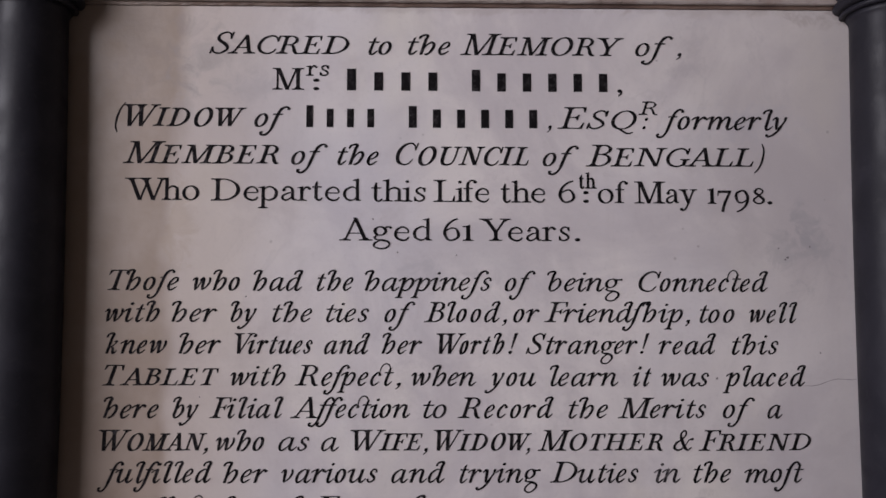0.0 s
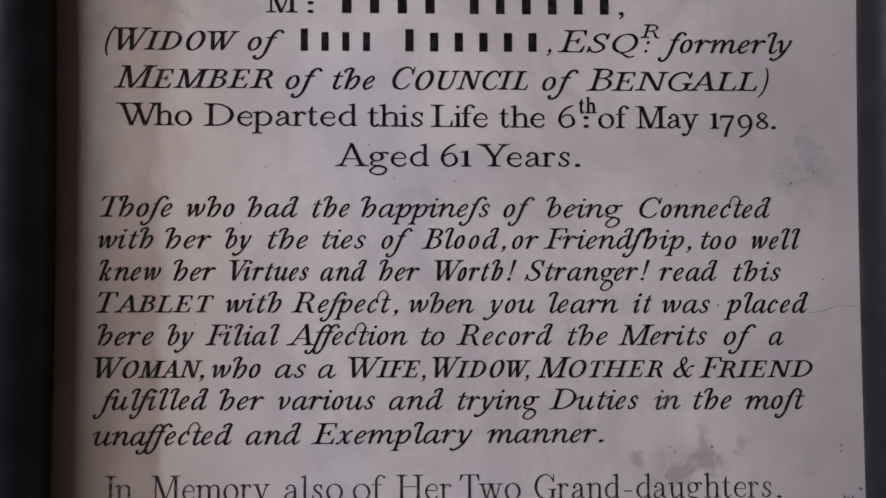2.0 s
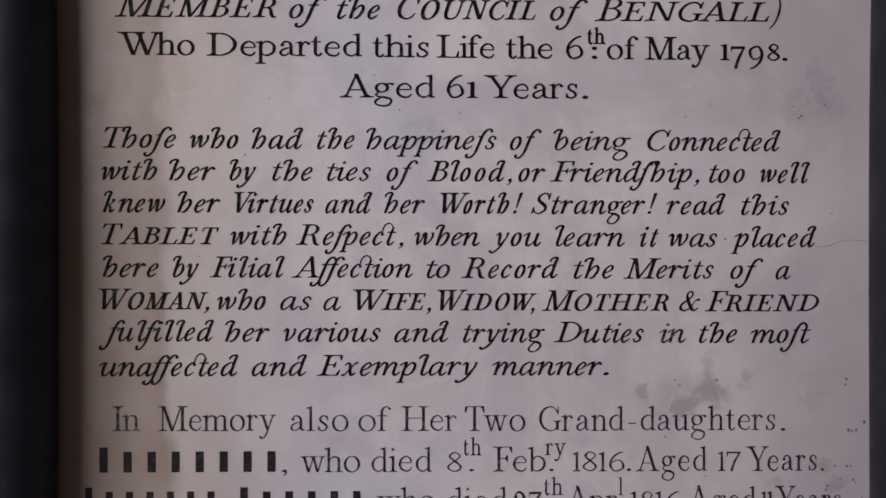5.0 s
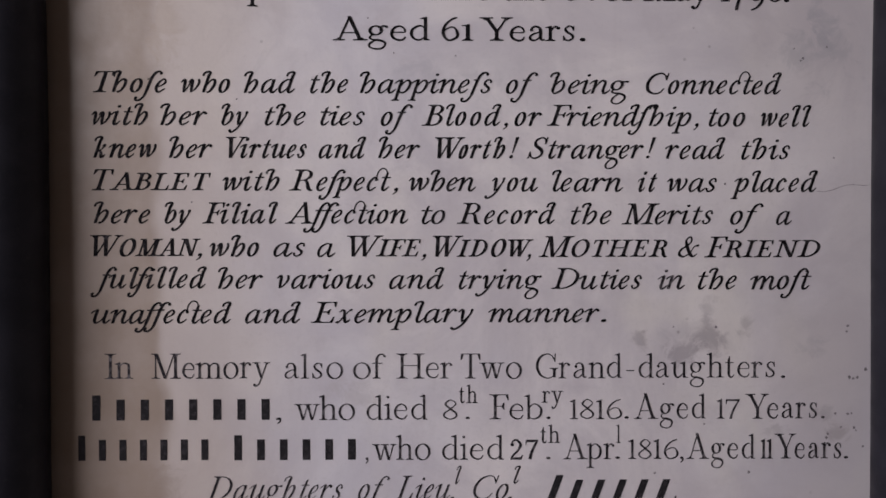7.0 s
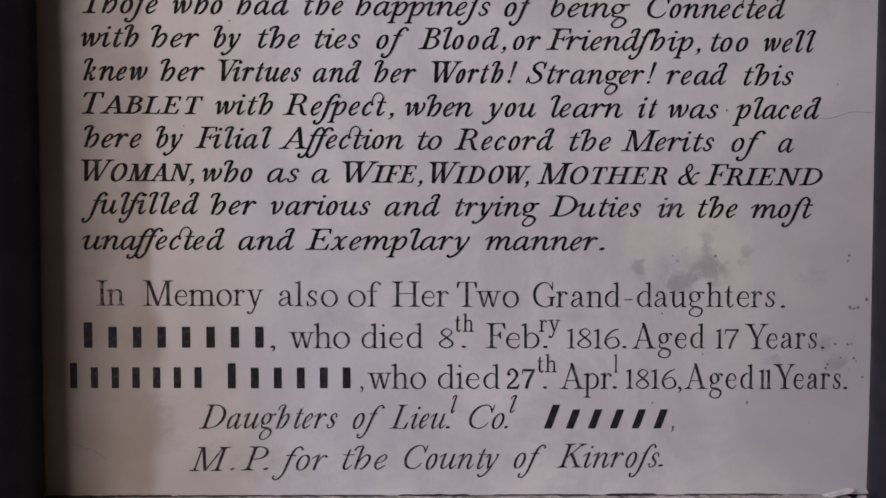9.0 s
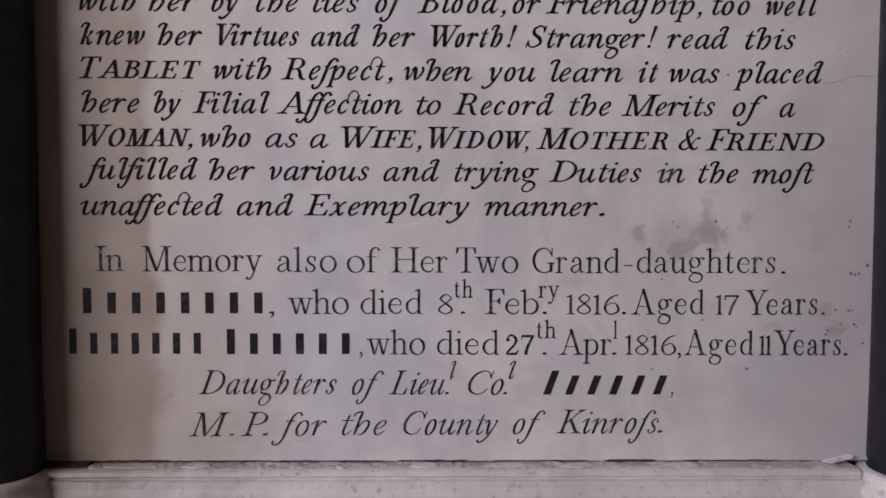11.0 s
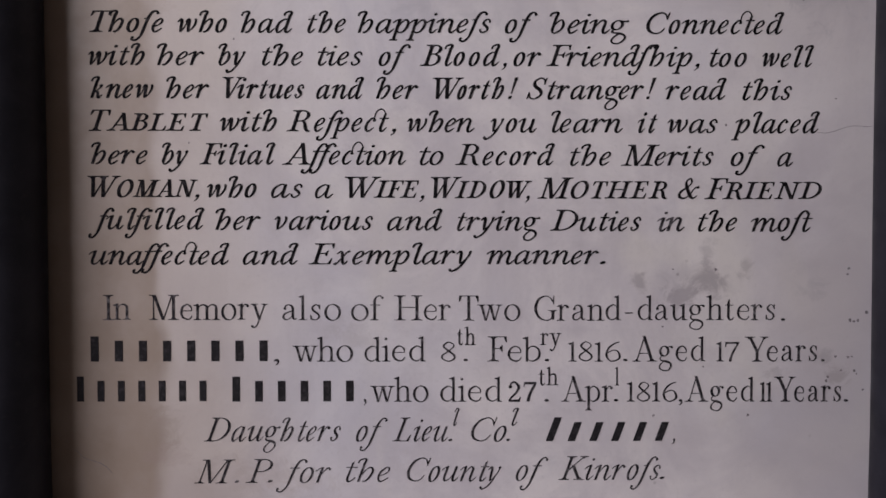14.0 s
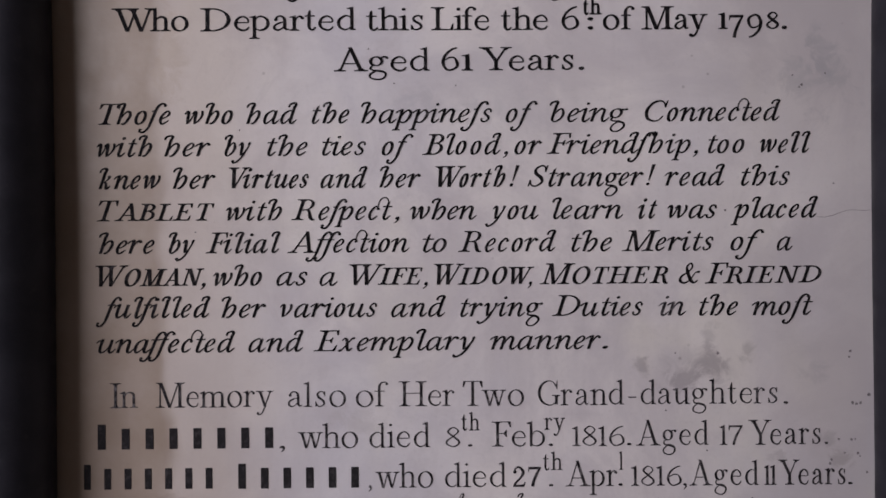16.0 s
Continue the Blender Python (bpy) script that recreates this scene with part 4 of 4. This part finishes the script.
inscribe("ital2", 1517.4, 1515.4, ("here", -265.8, -224.6), ("by", -214.1, -194.8), ("Filial", -186.8, -131.4), ("Affection", -126.4, -35.9), ("to", -26.1, -8.6), ("Record", -0.1, 72.8), ("the", 83.9, 114.0), ("Merits", 121.4, 189.2), ("of", 201.8, 226.9), ("a", 236.0, 247.8))
inscribe("ital2", 1493.3, 1491.0, ("WOMAN", -268.3, -187.9), (",", -191.2, -187.0), ("who", -181.6, -145.4), ("as", -134.8, -111.6), ("a", -102.8, -89.2), ("WIFE", -80.8, -26.5), (",", -26.5, -22.6), ("WIDOW", -18.0, 56.2), (",", 51.1, 54.5), ("MOTHER", 60.1, 155.3), ("&", 163.1, 179.0), ("FRIEND", 182.5, 269.0))
inscribe("ital2", 1469.8, 1467.4, ("fulfilled", -268.3, -183.6), ("her", -175.6, -142.4), ("various", -132.4, -60.3), ("and", -50.1, -9.5), ("trying", 1.1, 62.4), ("Duties", 69.2, 136.4), ("~in", 147.9, 168.5), ("the", 178.0, 206.8), ("most", 216.8, 262.5))
inscribe("ital2", 1444.0, 1443.8, ("unaffected", -268.3, -165.5), ("and", -155.8, -115.0), ("Exemplary", -107.7, 12.1), ("manner", 22.7, 105.2), (".", 106.1, 110.2))
inscribe("lrom", 1403.4, 1401.6, ("In", -258.3, -237.9), ("Memory", -224.5, -137.7), ("also", -127.0, -84.1), ("of", -76.7, -52.6), ("Her", -44.8, -3.7), ("Two", 2.4, 47.6), ("Grand-daughters", 57.9, 235.1), (".", 239.7, 243.1))
inscribe("lrom", 1372.8, 1371.6, ("#8", -273.4, -132.1), (",", -132.5, -129.6), ("who", -119.8, -75.5), ("died", -66.9, -22.1), ("8_", -10.6, 0.1), ("th^", 1.3, 14.9), (".", 5.9, 9.2), ("Feb", 23.6, 62.7), ("ry^", 62.3, 78.0), (".", 65.6, 68.9), ("1816_", 83.0, 121.8), (".", 123.5, 126.8), ("Aged", 130.5, 183.9), ("17_", 192.2, 209.2), ("Years", 213.4, 266.6), (".", 269.9, 272.4))
inscribe("lrom", 1343.3, 1341.7, ("#7", -282.8, -178.1), ("#6", -169.5, -69.4), (",", -67.7, -65.7), ("who", -62.8, -20.0), ("died", -11.3, 34.1), ("27_", 39.0, 59.7), ("th^", 61.4, 75.8), (".", 65.5, 68.8), ("Apr", 77.9, 116.0), ("l^", 117.6, 120.5), (".", 116.8, 120.1), ("1816_", 126.3, 163.7), (",", 164.9, 167.4), ("Aged", 169.5, 220.6), ("11_", 224.8, 233.9), ("Years", 235.2, 284.8), (".", 286.9, 290.2))
inscribe("lital", 1313.6, 1312.8, ("Daughters", -185.3, -84.6), ("of", -73.5, -50.0), ("Lieu", -46.7, -5.4), (".", -5.4, -2.5), ("l^", -1.7, 2.9), ("Co", 11.5, 37.6), (".", 37.2, 40.1), ("l^", 41.3, 46.7), ("#6", 61.2, 157.9), (",", 160.0, 162.1))
inscribe("lital", 1282.4, 1284.6, ("M", -192.6, -162.2), (".", -163.0, -159.7), ("P", -154.7, -134.6), (".", -138.7, -135.0), ("for", -132.5, -91.7), ("the", -80.9, -48.3), ("County", -35.9, 33.7), ("of", 44.4, 68.5), ("Kinross", 76.0, 151.7), (".", 150.9, 154.6))

# ---------------------------------------------------------------- the frame of the tablet
SILL_PROFILE = [(WALL_Y, 1.2618), (-0.0125, 1.2618), (-0.0150, 1.2606), (-0.0155, 1.2580), (-0.0148, 1.2572), (-0.0140, 1.2566),
                (-0.0150, 1.2558), (-0.0180, 1.2552), (-0.0185, 1.2500), (-0.0215, 1.2460), (-0.0290, 1.2400), (-0.0350, 1.2330),
                (-0.0355, 1.2050), (WALL_Y, 1.2050)]
sill = thing("sill_moulding", "weathered white marble sill moulding under the tablet with chipped upper edge", "moulding", (0, 0, 1.205))
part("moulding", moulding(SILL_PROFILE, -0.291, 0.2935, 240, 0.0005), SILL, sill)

head = thing("architrave", "brownish white marble architrave moulding above the tablet", "moulding", (0, 0, 1.838))
part("moulding", moulding([(WALL_Y, 1.8380), (-0.0030, 1.8380), (-0.0040, 1.8390), (-0.0040, 1.8600), (-0.0100, 1.8640), (-0.0220, 1.8760),
                           (-0.0240, 1.9000), (WALL_Y, 1.9000)], -0.40, 0.41, 120, 0.0004), BROWNISH, head)
joint = thing("head_joint", "brown filled joint between tablet and architrave", "joint", (0, 0, 1.8352))
part("filling", moulding([(WALL_Y, 1.8352), (-0.0008, 1.8352), (-0.0012, 1.8366), (-0.0010, 1.8380), (WALL_Y, 1.8380)], -0.31, 0.318, 260, 0.0007), BROWN, joint)


def mortar_bed():
    """Crumbled mortar on the sill, in a ragged strip with gaps."""
    bm = bmesh.new()
    nx, ny = 420, 7
    grid = []
    for i in range(nx + 1):
        x = -0.262 + 0.548 * i / nx
        front = -0.0118 + 0.0022 * noise.noise((x * 55, 2, 0)) + 0.0012 * noise.noise((x * 210, 7, 0))
        row = []
        for j in range(ny + 1):
            y = 0.0015 + (front - 0.0015) * j / ny
            rise = 0.0009 + 0.0011 * noise.noise((x * 75, y * 160, 1)) + 0.0007 * noise.noise((x * 260, y * 300, 9))
            if j == ny:
                rise = -0.0006
            row.append(bm.verts.new((x, y, 1.2618 + max(-0.0006, rise))))
        grid.append(row)
    for i in range(nx):
        for j in range(ny):
            bm.faces.new((grid[i][j], grid[i + 1][j], grid[i + 1][j + 1], grid[i][j + 1]))
    return bm


mortar = thing("mortar_bed", "crumbling grey lime mortar bed between tablet and sill", "mortar", (0, 0, 1.2618))
part("mortar", mortar_bed(), MORTAR, mortar)


def fragment(points, thick, name, label):
    bm = bmesh.new()
    low = [bm.verts.new((x, y, z)) for x, y, z in points]
    high = [bm.verts.new((x, y - thick * 0.3, z + thick)) for x, y, z in points]
    bm.faces.new(low)
    bm.faces.new(high)
    for i in range(len(low)):
        j = (i + 1) % len(low)
        bm.faces.new((low[i], low[j], high[j], high[i]))
    bmesh.ops.bevel(bm, geom=list(bm.edges), offset=0.0004, segments=1, affect="EDGES")
    ob = thing(name, label, "mortar", (0, 0, 1.2618))
    part("chip", bm, SILL, ob)


fragment([(0.272, -0.0002, 1.2630), (0.291, -0.0002, 1.2680), (0.2955, -0.0030, 1.2682), (0.2930, -0.0050, 1.2662), (0.277, -0.0048, 1.2628)], 0.0008,
         "mortar_fragment", "pale broken mortar fragment wedged beside the column base")
# added dark wedge that stands in for the shaded open gap here
dirt = thing("gap_wedge", "dark brown wedge standing in for the open gap beside the column base", "dirt", (0, 0, 1.2618))
part("dirt", moulding([(0.002, 1.2650), (-0.003, 1.2638), (-0.0065, 1.2628), (-0.0080, 1.2616), (0.002, 1.2616)], -0.296, -0.2640, 60, 0.0018), DARK_GAPS, dirt)
for cx, wide in ((-0.232, 0.020), (-0.185, 0.011), (-0.02, 0.010), (0.038, 0.016), (0.09, 0.012), (0.165, 0.014)):
    turn = noise.noise((cx * 91, 0, 0))
    fragment([(cx - wide, -0.0090 + turn * 0.001, 1.2620), (cx - wide * 0.5, -0.0035, 1.2624), (cx + wide * 0.7, -0.0030, 1.2626), (cx + wide, -0.0085, 1.2621),
              (cx + wide * 0.2, -0.0112, 1.2618)], 0.0012, "mortar_flake", "thin pale flake of broken mortar lying on the sill")

# ---------------------------------------------------------------- columns
def column(cx, cy, label):
    ob = thing("column", label, "column", (cx, cy, 1.205), "columns beside the tablet")
    r = 0.0275
    shaft = [(r + 0.0020, 1.2615), (r + 0.0004, 1.2640), (r + 0.0017, 1.2685), (r + 0.0016, 1.2740)]
    shaft += [(r - 0.0018 * (1 - k / 12) ** 2 + 0.0034 * (1 - k / 12) ** 6 + 0.0020 * math.sin(math.pi * k / 12) - 0.0030 * (k / 12) ** 2, 1.274 + 0.545 * k / 12) for k in range(1, 13)]
    shaft += [(r - 0.0024, 1.8225), (r + 0.0000, 1.8260)]
    part("shaft", turned(shaft, cx, cy), DARK, ob)
    ring = [(r + 0.0005, 1.8260)]
    for centre, small, reach in ((1.8280, 0.0022, 0.0014), (1.8345, 0.0044, 0.0036)):
        ring += [(r + reach + small * math.cos(a), centre + small * math.sin(a)) for a in (math.pi * (k / 10 - 0.5) for k in range(11))]
    ring += [(r + 0.003, 1.8392), (r + 0.008, 1.8440), (r + 0.010, 1.8520)]
    part("necking_ring", turned(ring, cx, cy), DARK, ob)
    base = [(r + 0.0125, 1.2300), (r + 0.0135, 1.2380), (r + 0.0145, 1.2430), (r + 0.0135, 1.2480), (r + 0.0105, 1.2515), (r + 0.0088, 1.2530),
            (r + 0.0086, 1.2570), (r + 0.0080, 1.2592), (r + 0.0060, 1.2612), (r + 0.0025, 1.2620), (r + 0.0005, 1.2620)]
    part("base_ring", turned(base, cx, cy), SILL, ob, "weathered white marble base ring")
    part("plinth", solid((cx - 0.0425, -0.066, 1.205), (cx + 0.0425, WALL_Y, 1.230), 0.0015), SILL, ob, "white marble plinth block")
    return ob


column(-0.3220, -0.0148, "slender dark polished marble column in shade, on white base")
column(0.3308, -0.015, "slender dark grey polished marble column on white base")

# ---------------------------------------------------------------- marks on the face


def crack(points, wide, paint=CRACK, label="fine dark crack running to the edge"):
    bm = bmesh.new()
    ends = []
    for i, (x, z) in enumerate(points):
        w = wide * (0.5 + 0.5 * abs(noise.noise((x * 400, z * 90, 3)))) * (0.35 if i in (0, len(points) - 1) else 1.0)
        ends.append([bm.verts.new((x, y, z + s * w)) for s, y in ((-0.5, 0.0003), (-0.5, -0.00012), (0.5, -0.00012), (0.5, 0.0003))])
    for a, b in zip(ends, ends[1:]):
        for j in range(3):
            bm.faces.new((a[j], a[j + 1], b[j + 1], b[j]))
    part("crack", bm, paint, tablet, label)


crack([(0.266 + 0.040 * k / 16, 1.5400 + 0.0058 * k / 16 - 0.0012 * math.sin(k * 0.5) + 0.0004 * noise.noise((k * 0.9, 0, 0))) for k in range(17)], 0.0006)


crack([(-0.280 + 0.027 * k / 14, 1.3080 - 0.0175 * k / 14 - 0.0018 * math.sin(k * 0.45) + 0.0006 * noise.noise((k * 0.8, 5, 0))) for k in range(15)], 0.0007,
      CRACK, "fine brown crack across the stained corner")


# the broken lower arris, in short dark lengths
for x0, x1, wide in ((-0.290, -0.246, 0.0016), (-0.247, -0.205, 0.0026), (-0.204, -0.130, 0.0014), (-0.128, -0.05, 0.0010), (-0.04, 0.012, 0.0016), (0.03, 0.10, 0.0010),
                     (0.112, 0.150, 0.0022), (0.17, 0.24, 0.0009)):
    crack([(x0 + (x1 - x0) * k / 18, 1.2640 + 0.0006 * noise.noise((x0 * 80 + k * 0.35, 1, 0))) for k in range(19)], wide, DARK_GAPS, "dark chipped lower edge")


def pit(x, z, size):
    bm = bmesh.new()
    rim = []
    for k in range(9):
        a = 2 * math.pi * k / 9
        r = size * (0.8 + 0.4 * noise.noise((x * 900 + k, z * 700, 0)))
        rim.append(bm.verts.new((x + r * math.cos(a), -0.00008, z + r * math.sin(a))))
    back = [bm.verts.new((v.co.x, 0.0004, v.co.z)) for v in rim]
    bm.faces.new(rim)
    for i in range(9):
        j = (i + 1) % 9
        bm.faces.new((rim[i], rim[j], back[j], back[i]))
    part("pit", bm, CRACK, tablet, "small dark pit in the marble")


pit(0.2492, 1.6452, 0.0009)
pit(0.2560, 1.6381, 0.0013)
pit(0.2542, 1.6364, 0.0011)
pit(0.2736, 1.6465, 0.0009)
pit(0.1572, 1.7933, 0.0007)
pit(-0.0007, 1.6397, 0.0008)
pit(-0.0650, 1.6675, 0.0008)
pit(-0.0462, 1.6418, 0.0008)
pit(-0.1943, 1.5327, 0.0008)
pit(-0.1611, 1.6081, 0.0008)
pit(0.2789, 1.5647, 0.0008)
pit(0.1525, 1.3977, 0.0009)
pit(0.1828, 1.3678, 0.0008)
pit(0.2805, 1.3752, 0.0012)
pit(0.2898, 1.3748, 0.0012)
pit(0.2927, 1.3752, 0.0008)
pit(0.2847, 1.3651, 0.0010)
pit(0.2944, 1.3647, 0.0013)
pit(0.2961, 1.3625, 0.0008)
pit(0.3012, 1.3507, 0.0011)
pit(0.2750, 1.3601, 0.0011)
pit(0.2738, 1.3572, 0.0013)
pit(0.2910, 1.4021, 0.0017)
pit(0.2939, 1.4012, 0.0013)
pit(0.2969, 1.4020, 0.0015)
pit(0.3032, 1.4079, 0.0017)
pit(0.1462, 1.3319, 0.0011)
pit(0.2160, 1.3319, 0.0013)
pit(0.2896, 1.4403, 0.0013)
pit(0.2888, 1.4361, 0.0011)
pit(0.1915, 1.4398, 0.0013)
pit(0.1600, 1.4399, 0.0008)
pit(0.1981, 1.5455, 0.0011)
pit(-0.1327, 1.3732, 0.0011)
